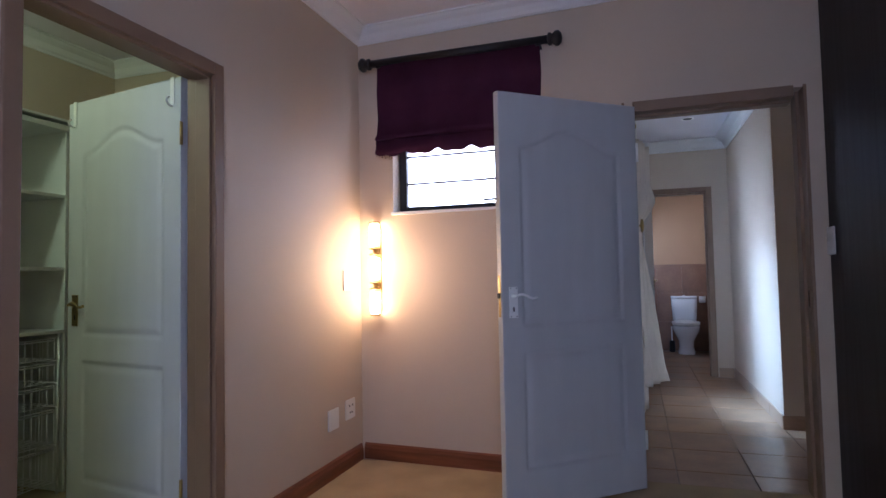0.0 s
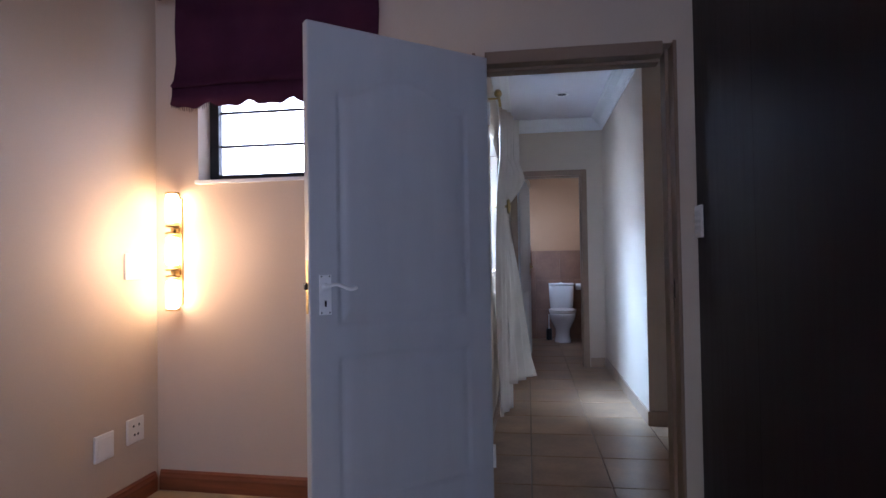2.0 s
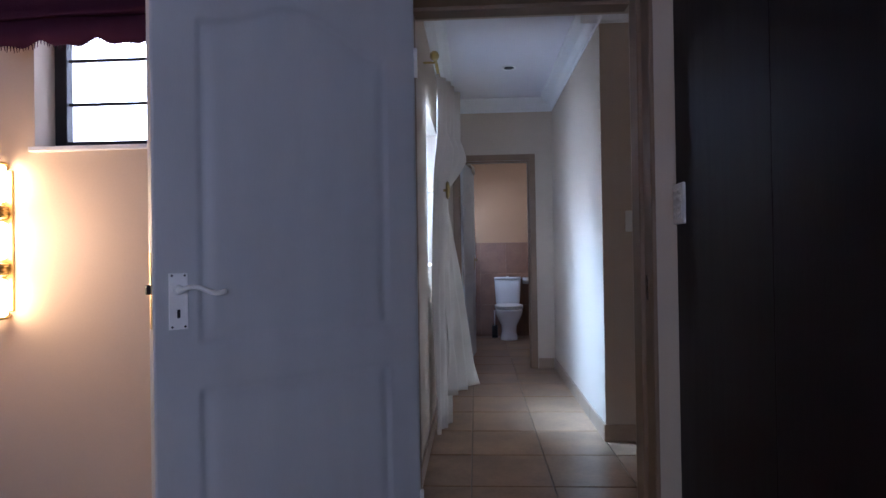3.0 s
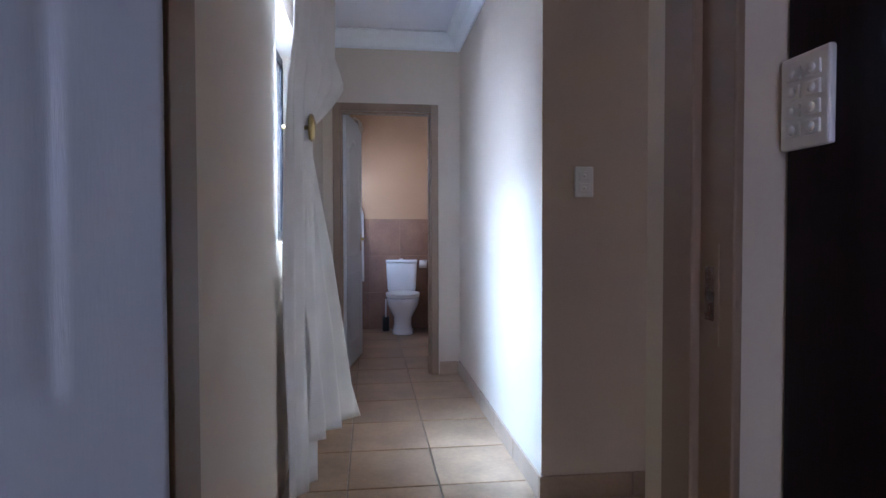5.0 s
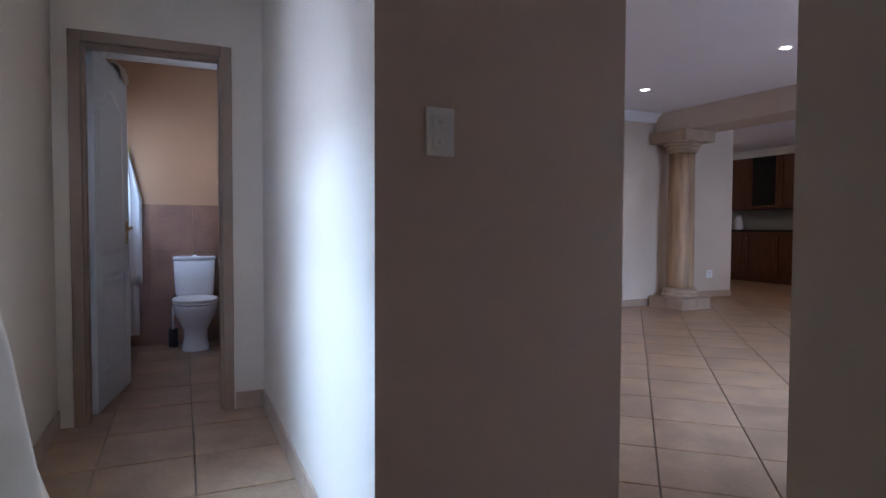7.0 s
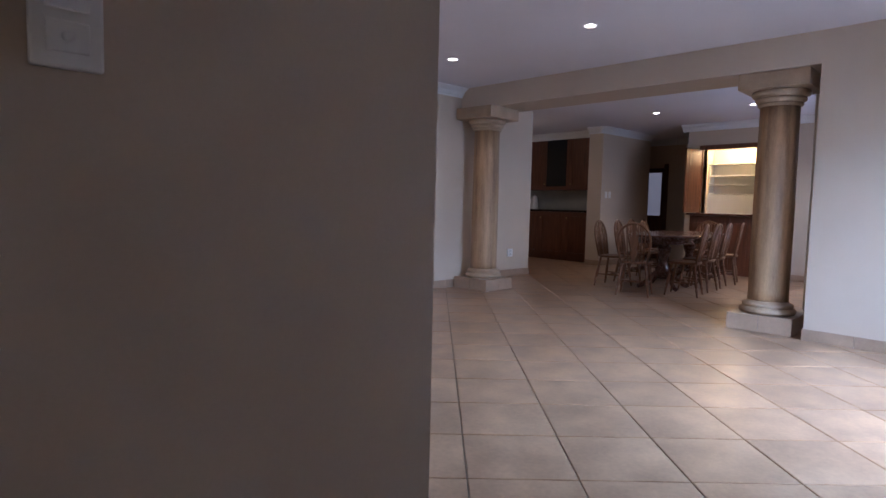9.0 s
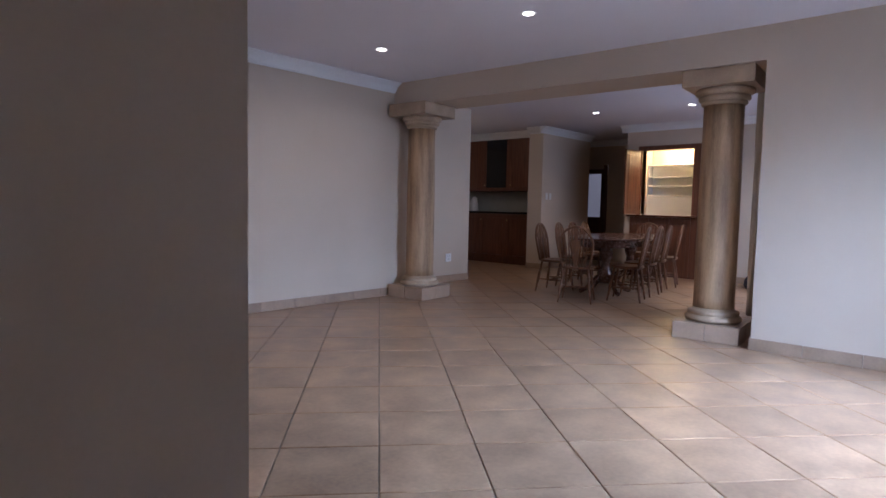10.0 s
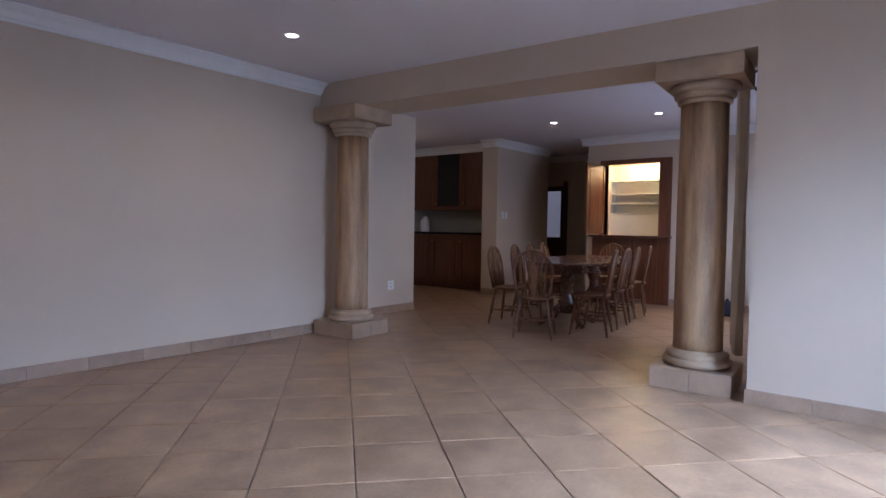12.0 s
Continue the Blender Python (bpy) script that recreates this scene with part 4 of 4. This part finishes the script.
# ---- dining set ----
def dining_chair(m):
    top = thing("dining_chair", "brown wooden wheelback chair with spindles at the table", "chair", m, "chairs round the table")
    bm = B()
    loops = []
    for z, k in ((0.425, 0.93), (0.432, 0.98), (0.448, 1.0), (0.458, 0.985), (0.455, 0.8), (0.45, 0.4)):
        loops.append([(x * k * (1.0 + 0.08 * y / 0.2), y * k, zz) for x, y, zz in oval(0, 0, z, 0.215, 0.205, 28, 2.8)])
    part("seat", loft(bm, loops), M_OAK, top)
    turn = ((0.011, 0), (0.013, 0.06), (0.017, 0.1), (0.012, 0.115), (0.012, 0.125), (0.019, 0.14), (0.02, 0.2), (0.017, 0.28), (0.013, 0.31), (0.02, 0.325), (0.013, 0.34), (0.015, 0.4), (0.014, 0.445))
    for sx in (-1, 1):
        for sy in (-1, 1):
            mm, d = between((sx * 0.205, sy * 0.205, 0), (sx * 0.145, sy * 0.14, 0.43))
            part("leg", lathe(B(), [(r, z * d / 0.445) for r, z in turn], 12, m=mm), M_OAK, top)
    for sx in (-1, 1):
        mm, d = between((sx * 0.18, -0.178, 0.18), (sx * 0.18, 0.178, 0.18))
        part("stretcher", lathe(B(), ((0.008, 0), (0.014, d / 2), (0.008, d)), 10, m=mm), M_OAK, top)
    mm, d = between((-0.18, 0, 0.18), (0.18, 0, 0.18))
    part("stretcher", lathe(B(), ((0.008, 0), (0.015, d / 2), (0.008, d)), 10, m=mm), M_OAK, top)

    def back(u, z):
        return (u, -0.165 - 0.2 * (z - 0.45) * 0.9, z)
    pts = []
    for a in np.linspace(-0.12, math.pi + 0.12, 27):
        c, s = math.cos(a), math.sin(a)
        z = 0.72 + (0.235 * s if s > 0 else 0)
        pts.append(back(0.205 * c * (1 if s > 0 else 0.98), z))
    pts = [back(0.165, 0.445), back(0.19, 0.58)] + pts[1:-1] + [back(-0.19, 0.58), back(-0.165, 0.445)]
    part("hoop", tube(B(), pts, 0.0155, 10), M_OAK, top, "bent wooden hoop back")
    for u in (-0.13, -0.087, -0.045, 0.045, 0.087, 0.13):
        zt = 0.72 + 0.235 * math.sqrt(max(0, 1 - (u * 1.13 / 0.205) ** 2))
        a, b = back(u * 0.85, 0.445), back(u * 1.13, zt)
        mm, d = between(a, b)
        part("spindle", lathe(B(), ((0.007, 0), (0.0098, d * 0.4), (0.007, d)), 8, m=mm), M_OAK, top)
    bm = B()
    outline = ((0.018, 0.447), (0.022, 0.52), (0.034, 0.58), (0.022, 0.62), (0.03, 0.66), (0.045, 0.70), (0.05, 0.735), (0.04, 0.775), (0.022, 0.8), (0.024, 0.85), (0.03, 0.95))
    front = [Vector(back(u, z)) + Vector((0, 0.006, 0)) for u, z in outline] + [Vector(back(-u, z)) + Vector((0, 0.006, 0)) for u, z in outline[::-1]]
    rear = [p - Vector((0, 0.012, 0)) for p in front]
    n = len(outline)
    for ring, flip in ((front, 1), (rear, -1)):
        vs = [bm.verts.new(p) for p in ring]
        for i in range(n - 1):
            bm.faces.new((vs[i], vs[i + 1], vs[2 * n - 2 - i], vs[2 * n - 1 - i])[::flip])
    bm.verts.ensure_lookup_table()
    for i in range(2 * n):
        k = (i + 1) % (2 * n)
        bm.faces.new((bm.verts[i], bm.verts[k], bm.verts[2 * n + k], bm.verts[2 * n + i]))
    sp = part("splat", bm, M_OAK, top, "pierced centre splat with a wheel")
    bm = B()
    tube(bm, [Vector(back(0.032 * math.cos(a), 0.735 + 0.032 * math.sin(a))) + Vector((0, 0.007, 0)) for a in np.linspace(0, 2 * math.pi, 17)[:-1]], 0.004, 6, True)
    part("wheel", bm, M_OAK, sp)
    # splat stays solid: black discs give the piercings their dark look as shade
    bm = B()
    for a in range(3):
        rod(bm, Vector(back(0.016 * math.cos(a * 2.09 + 0.5), 0.735 + 0.016 * math.sin(a * 2.09 + 0.5))) + Vector((0, 0.005, 0)), Vector(back(0.016 * math.cos(a * 2.09 + 0.5), 0.735 + 0.016 * math.sin(a * 2.09 + 0.5))) + Vector((0, 0.0075, 0)), 0.009, 10)
    part("pierced_hole_shade", bm, M_BLACK, sp)
    return top


TCX, TCY = 9.35, 7.86
CHAIR = dining_chair(pose(7.82, 7.66, 0, 0, 0, -68))
CHAIR.scale = (0.95, 0.95, 0.95)
for cx, cy, rz in ((8.37, 8.3, 190), (9.05, 8.41, 193), (9.62, 8.52, 187), (10.21, 8.63, 190), (8.38, 7.28, 15), (8.98, 7.37, 6), (9.56, 7.47, 11), (10.17, 7.53, 17), (10.8, 8.11, 99)):
    copy_thing(CHAIR, pose(cx, cy, 0, 0, 0, rz))
tb = thing("dining_table", "dark polished oval wooden dining table on pedestals", "table", pose(TCX, TCY, 0, 0, 0, 10))
bm = B()
loft(bm, [oval(0, 0, z, a, b, 56, 2.5) for z, a, b in ((0.715, 1.2, 0.49), (0.722, 1.225, 0.515), (0.735, 1.235, 0.525), (0.746, 1.23, 0.52), (0.75, 1.215, 0.505))])
part("tabletop", bm, M_TABLE, tb)
part("apron", loft(B(), [oval(0, 0, z, 1.05, 0.38, 48, 2.8) for z in (0.63, 0.715)], False), M_TABLE, tb)
for sx in (-0.62, 0.62):
    ped = part("pedestal", lathe(B(), ((0.07, 0.14), (0.1, 0.2), (0.105, 0.28), (0.06, 0.34), (0.055, 0.42), (0.085, 0.5), (0.09, 0.56), (0.06, 0.6), (0.12, 0.63)), 24, (sx, 0, 0)), M_TABLE, tb)
    for a in range(4):
        g = math.pi / 4 + a * math.pi / 2
        part("foot", tube(B(), [(sx + math.cos(g) * r, math.sin(g) * r, z) for r, z in ((0.05, 0.24), (0.12, 0.22), (0.22, 0.12), (0.3, 0.05), (0.36, 0.03))], 0.028, 8), M_TABLE, ped)
part("stretcher", box(B(), -0.6, 0.6, -0.03, 0.03, 0.17, 0.25, 0.008), M_TABLE, tb)

# ---- kitchen ----
KX = 10.9


def cabinet(name, label, x0, x1, y0, y1, z0, z1, doors, glass=False):
    top = thing(name, label, "cabinet", pose(0, 0, 0))
    part("body", boxes((x0 + 0.02, x1, y0, y1, z0, z1)), M_CHERRY, top)
    n = doors
    for i in range(n):
        a, b = y0 + (y1 - y0) * i / n + 0.003, y0 + (y1 - y0) * (i + 1) / n - 0.003
        s = 0.07
        dr = part("door", boxes((x0, x0 + 0.021, a, a + s, z0 + 0.005, z1 - 0.005), (x0, x0 + 0.021, b - s, b, z0 + 0.005, z1 - 0.005), (x0, x0 + 0.021, a + s, b - s, z0 + 0.005, z0 + s), (x0, x0 + 0.021, a + s, b - s, z1 - s, z1 - 0.005)), M_CHERRY, top)
        if glass:
            part("pane", boxes((x0 + 0.006, x0 + 0.012, a + s, b - s, z0 + s, z1 - s)), M_DARKGLASS, dr, "dark glass pane")
        else:
            part("panel", box(B(), x0 + 0.004, x0 + 0.02, a + s + 0.012, b - s - 0.012, z0 + s + 0.012, z1 - s - 0.012, 0.006), M_CHERRY, dr)
        part("knob", lathe(B(), ((0.006, 0), (0.012, 0.012), (0.012, 0.018), (0.004, 0.022)), 12, m=Matrix.Translation((x0, b - 0.035, (z0 + 0.12) if z0 > 1 else z1 - 0.12)) @ pose(0, 0, 0, 0, -90, 0)), M_BRASS, dr)
    return top


cabinet("wall_cabinet", "cherry wood kitchen wall cabinet with panelled door", KX + 0.1, KB, 10.36, 11.0, 1.44, 2.55, 1)
cabinet("wall_cabinet", "cherry wood kitchen wall cabinet with dark glass door", KX + 0.1, KB, 11.0, 11.65, 1.44, 2.55, 1, True)
cabinet("wall_cabinet", "cherry wood kitchen wall cabinet with panelled door", KX + 0.1, KB, 11.65, 12.3, 1.44, 2.55, 1)
for y0, y1 in ((10.36, 11.0), (11.0, 11.65), (11.65, 12.3), (12.3, 12.95)):
    cabinet("base_cabinet", "dark cherry wood kitchen base cabinet", KX + 0.02, KB, y0, y1, 0.1, 0.99, 1)
solid("cabinet_plinth", boxes((KX + 0.07, KB, 10.36, 12.95, 0.0, 0.1)), M_CHERRY, "dark wooden plinth under the base cabinets", "plinth")
solid("worktop", box(B(), KX, KB, 10.36, 12.95, 0.992, 1.032, 0.006), M_GRANITE, "black granite kitchen worktop", "worktop")
solid("splashback", boxes((KB - 0.015, KB - 0.0005, 10.36, 12.95, 1.033, 1.439)), M_SPLASH, "pale grey tiled splashback", "splashback", "structure")
cornice(((KX + 0.1, 10.35, KX + 0.1, 13.2, -1, 0),), CH, 1.1)
solid("cabinet_bulkhead", boxes((KX + 0.1, KB, 10.36, 13.2, 2.551, CH)), M_WALL, "painted bulkhead over the wall cabinets", "bulkhead", "structure")
# lidded shape stands in for an unidentified white object
jg = thing("water_jug", "white lidded vessel on the worktop", "jug", pose(11.1, 11.95, 1.032))
part("body", lathe(B(), ((0.085, 0), (0.09, 0.02), (0.075, 0.16), (0.055, 0.26), (0.05, 0.265)), 24), M_PLASTIC, jg)
part("lid", lathe(B(), ((0.052, 0.266), (0.05, 0.28), (0.015, 0.29), (0.012, 0.305)), 24), M_PLASTIC, jg)
part("handle", tube(B(), [(0, 0.055 + 0.06 * math.sin(a), 0.14 + 0.1 * math.cos(a)) for a in np.linspace(0.2, math.pi - 0.2, 11)], 0.009, 8), M_PLASTIC, jg)
kl = thing("ceiling_light", "round kitchen ceiling light", "lamp", pose(9.0, 11.2, CH))
part("base", lathe(B(), ((0.14, -0.05), (0.15, -0.03), (0.15, 0.0)), 28), M_PLASTIC, kl)
part("diffuser", lathe(B(), ((0.01, -0.07), (0.098, -0.06), (0.130, -0.04), (0.130, -0.028)), 28), M_OPAL, kl, "glowing opal diffuser")

# ---- bar hatch ----
bh = thing("bar_hatch", "cherry wood bar hatch with one shutter open before a lit room", "hatch", pose(0, 0, 0))
for y0, y1 in ((BO1, BO1 + 0.07), (BO0 - 0.18, BO0)):
    part("jamb", box(B(), XB - 0.03, XB + 0.16, y0, y1, 0.0 if y0 < BO0 else BZ0, BZ1 + 0.06, 0.004), M_CHERRY, bh)
part("head", box(B(), XB - 0.032, XB + 0.162, BO0 - 0.18, BO1 + 0.07, BZ1 - 0.004, BZ1 + 0.07, 0.004), M_CHERRY, bh)
part("ledge", box(B(), XB - 0.16, XB + 0.2, BO0 - 0.2, BO1 + 0.2, BZ0 - 0.035, BZ0, 0.006), M_TABLE, bh, "dark polished bar ledge")
for i in range(3):
    y0 = BO0 + i * 0.35
    pn = part("front_panel", boxes((XB - 0.03, XB - 0.002, y0 + 0.002, y0 + 0.348, 0.0, BZ0 - 0.04)), M_CHERRY, bh)
    part("raised_panel", box(B(), XB - 0.042, XB - 0.029, y0 + 0.06, y0 + 0.29, 0.14, 0.88, 0.006), M_CHERRY, pn)
bm = boxes((0, 0.42, -0.015, 0.015, BZ0 + 0.012, BZ1 - 0.006))
box(bm, 0.07, 0.35, -0.021, 0.021, 1.13, 2.06, 0.006)
bm.transform(pose(XB - 0.035, BO1 + 0.03, 0, 0, 0, 170))
sh = part("shutter", bm, M_CHERRY, bh, "open cherry wood shutter")
for z in (1.1, 1.85):
    part("hinge", rod(B(), (XB - 0.035, BO1 - 0.005, z - 0.03), (XB - 0.035, BO1 - 0.005, z + 0.03), 0.008, 8), M_BRASS, sh)
bs = thing("bar_shelf", "cream shelf unit in the lit bar room", "shelf", pose(11.93, 7.05, 0))
part("back_board", boxes((0.2, 0.216, 0, 1.54, 0.0, 1.94)), M_MELAMINE, bs)
for y in (0.0, 1.52):
    part("side_board", box(B(), 0.0, 0.2, y, y + 0.02, 0.0, 1.94, 0.002), M_MELAMINE, bs)
for z in (1.92, 1.71, 1.55, 1.38):
    part("shelf", box(B(), 0.0, 0.2, 0.02, 1.52, z, z + 0.02, 0.002), M_MELAMINE, bs)
part("cupboard_front", box(B(), 0.005, 0.02, 0.02, 1.52, 0.0, 1.375, 0.002), M_MELAMINE, bs)
bt = thing("bar_light", "warm tube light on the bar room wall", "lamp", pose(12.12, 7.9, 2.3))
part("housing", box(B(), -0.02, 0.028, -0.5, 0.5, 0.0, 0.05, 0.006), M_PLASTIC, bt)
part("tube", rod(B(), (-0.02, -0.48, -0.015), (-0.02, 0.48, -0.015), 0.014, 12), M_TUBE, bt, "glowing warm tube")

# ---- back hall door ----
M_DARKWOOD = material("dark_door_wood", (0.13, 0.05, 0.03), 0.4, tint=0.18, scale=3, grain=50, bump=0.05, stretch=(9, 9, 0.7))
hd = thing("door_4", "glazed dark wooden door in the back hall", "door", pose(13.3, 10.05, 0), kind="structure")
part("door_frame", boxes((-0.03, -0.001, 0.0, 0.09, 0, 2.08), (-0.03, -0.001, 0.85, 0.94, 0, 2.08), (-0.03, -0.001, 0.09, 0.85, 1.89, 1.98)), M_DARKWOOD, hd)
part("leaf", boxes((0.01, 0.045, 0.09, 0.85, 0.0, 0.95), (0.01, 0.045, 0.09, 0.16, 0.95, 1.99), (0.01, 0.045, 0.78, 0.85, 0.95, 1.99), (0.01, 0.045, 0.16, 0.78, 1.92, 1.99)), M_DARKWOOD, hd)
M_FROST = clear_glass("obscure_glass")
M_FROST.node_tree.nodes["Principled BSDF"].inputs["Roughness"].default_value = 0.5
part("pane", boxes((0.02, 0.026, 0.16, 0.78, 0.95, 1.92)), M_FROST, hd, "pale obscure glass pane")
solid("backdrop_sky_east", boxes((14.0, 14.02, 9.2, 12.0, 0.0, 3.0)), glowing("dull_sky", (0.7, 0.72, 0.85), 0.09), "dull sky outside the back door", "backdrop", "structure")

# ---- bag on the dining floor ----
bg = thing("bag", "dark blue soft canvas bag lying on the tiles", "bag", pose(11.0, 6.49, 0, 0, 0, 20))
part("body", loft(B(), [oval(0, 0, z, a, b, 28, 3) for z, a, b in ((0, 0.17, 0.12), (0.03, 0.2, 0.14), (0.1, 0.2, 0.13), (0.16, 0.16, 0.1), (0.18, 0.08, 0.04))]), M_BAG, bg)
part("strap", tube(B(), [(0.12 * math.cos(a), 0.02, 0.15 + 0.06 * math.sin(a)) for a in np.linspace(0, math.pi, 13)], 0.012, 8), M_BAG, bg)

# ---- toilet wall tiling ----
wt = tagged(new("wall_tiling_toilet"), "brown glazed wall tiles up to shoulder height", "wall tiles", "", "structure")
TW, TH = 0.344, 0.417
me = mesh_of("wall_tile", box(B(), -TW / 2 + 0.0008, TW / 2 - 0.0008, -0.009, 0.0, 0.0008, TH - 0.0008, 0.0015), M_WALL_TILE)
for k in range(3):
    for i in range(3):
        part("wall_tile", me, None, wt).matrix_world = pose(XC + (i + 0.5) * TW, YB, k * TH)
    for i in range(6):
        y = YT + 0.17 + (i + 0.5) * 0.344
        part("wall_tile", me, None, wt).matrix_world = pose(XC, y, k * TH, 0, 0, 90)
        part("wall_tile", me, None, wt).matrix_world = pose(XR, y, k * TH, 0, 0, -90)

# ---- floor tiles and tiled skirtings ----
def clip(poly, keep):
    """A convex polygon cut by half-planes (a, b, c): a x + b y <= c."""
    for a, b, c in keep:
        out = []
        for p, q in zip(poly, poly[1:] + poly[:1]):
            dp, dq = a * p[0] + b * p[1] - c, a * q[0] + b * q[1] - c
            if dp <= 0:
                out.append(p)
            if dp * dq < 0:
                s = dp / (dp - dq)
                out.append((p[0] + (q[0] - p[0]) * s, p[1] + (q[1] - p[1]) * s))
        poly = out
        if len(poly) < 3:
            return []
    return poly


def slab(bm, poly, z0=-0.012, z1=0.0, chamfer=0.003):
    cx, cy = sum(p[0] for p in poly) / len(poly), sum(p[1] for p in poly) / len(poly)
    loops = []
    for z, inset in ((z0, 0), (z1 - chamfer * 0.6, 0), (z1, chamfer)):
        lp = []
        for x, y in poly:
            d = math.hypot(cx - x, cy - y) or 1
            lp.append((x + (cx - x) / d * inset * 1.4, y + (cy - y) / d * inset * 1.4, z))
        loops.append(lp)
    return loft(bm, loops, False)


def area_of(poly):
    return abs(sum(p[0] * q[1] - p[1] * q[0] for p, q in zip(poly, poly[1:] + poly[:1]))) / 2


def tiled(name, label, px, py, turn, ox, oy, region, extent, near, gap=0.006):
    """Tiles laid on a turned grid inside region (half-planes). near(x, y): laid as single pieces."""
    base = tagged(new(name), label, "floor", "", "structure")
    c, s = math.cos(radians(turn)), math.sin(radians(turn))
    hx, hy = px / 2 - gap / 2, py / 2 - gap / 2
    whole = mesh_of("tile", slab(B(), [(c * u - s * v, s * u + c * v) for u, v in ((-hx, -hy), (hx, -hy), (hx, hy), (-hx, hy))]), M_TILE)
    rest, count = B(), 0
    for i in range(-60, 61):
        for k in range(-60, 61):
            mx, my = ox + c * (i + 0.5) * px - s * (k + 0.5) * py, oy + s * (i + 0.5) * px + c * (k + 0.5) * py
            if not (extent[0] - 0.6 < mx < extent[1] + 0.6 and extent[2] - 0.6 < my < extent[3] + 0.6):
                continue
            poly = [(mx + c * u - s * v, my + s * u + c * v) for u, v in ((-hx, -hy), (hx, -hy), (hx, hy), (-hx, hy))]
            cut = clip(poly, region)
            if not cut or area_of(cut) < 0.002:
                continue
            if near(mx, my) and count < 299:
                count += 1
                if area_of(cut) > area_of(poly) - 1e-6:
                    ob = part("tile", whole, None, base)
                    ob.matrix_world = pose(mx, my, random.uniform(-0.0006, 0.0006), random.uniform(-0.06, 0.06), random.uniform(-0.06, 0.06), 0)
                else:
                    part("tile", slab(B(), cut), M_TILE, base)
            else:
                slab(rest, cut)
    if len(rest.verts):
        tagged(part("tile_field", rest, M_TILE_REST, base), kind="stuff")
    else:
        rest.free()
    return base


def rect(x0, x1, y0, y1):
    return [(-1, 0, -x0), (1, 0, x1), (0, -1, -y0), (0, 1, y1)]


tiled("floor_passage", "beige ceramic floor tiles laid square in the passage", 0.395, 0.44, 0, 0.215, 5.77, rect(XC - 0.02, XE, YN + 0.03, YB + 0.02), (XC, XE, YN, YB), lambda x, y: True)
tiled("floor_living", "beige ceramic floor tiles laid diagonally in the living room", 0.45, 0.45, 48.25, 0.092, -0.124, rect(XE, 13.6, YC, 13.2), (XE, 13.6, YC, 13.2),
      lambda x, y: 2.4 < x < 9.6 and 4.3 < y < 9.6 and x - y < 2.2)


def skirting(name, rows, length=0.41, height=0.1):
    base = tagged(new(name), "brown ceramic tile skirting", "skirting", "", "structure")
    for x0, y0, x1, y1, ox, oy in rows:
        d = math.hypot(x1 - x0, y1 - y0)
        n = max(1, round(d / length))
        ux, uy = (x1 - x0) / d, (y1 - y0) / d
        bm = B()
        box(bm, -d / n / 2 + 0.002, d / n / 2 - 0.002, -0.001, 0.011, 0.001, height, 0.002)
        me = mesh_of("skirting_tile", bm, M_SKIRT_TILE)
        flip = (-uy) * ox + ux * oy > 0
        for i in range(n):
            a = (i + 0.5) * d / n
            ob = part("skirting_tile", me, None, base)
            ob.matrix_world = pose(x0 + ux * a, y0 + uy * a, 0, 0, 0, math.degrees(math.atan2(uy, ux)) + (0 if flip else 180))
    return base


skirting("skirting_trim", TILE_SKIRTS)
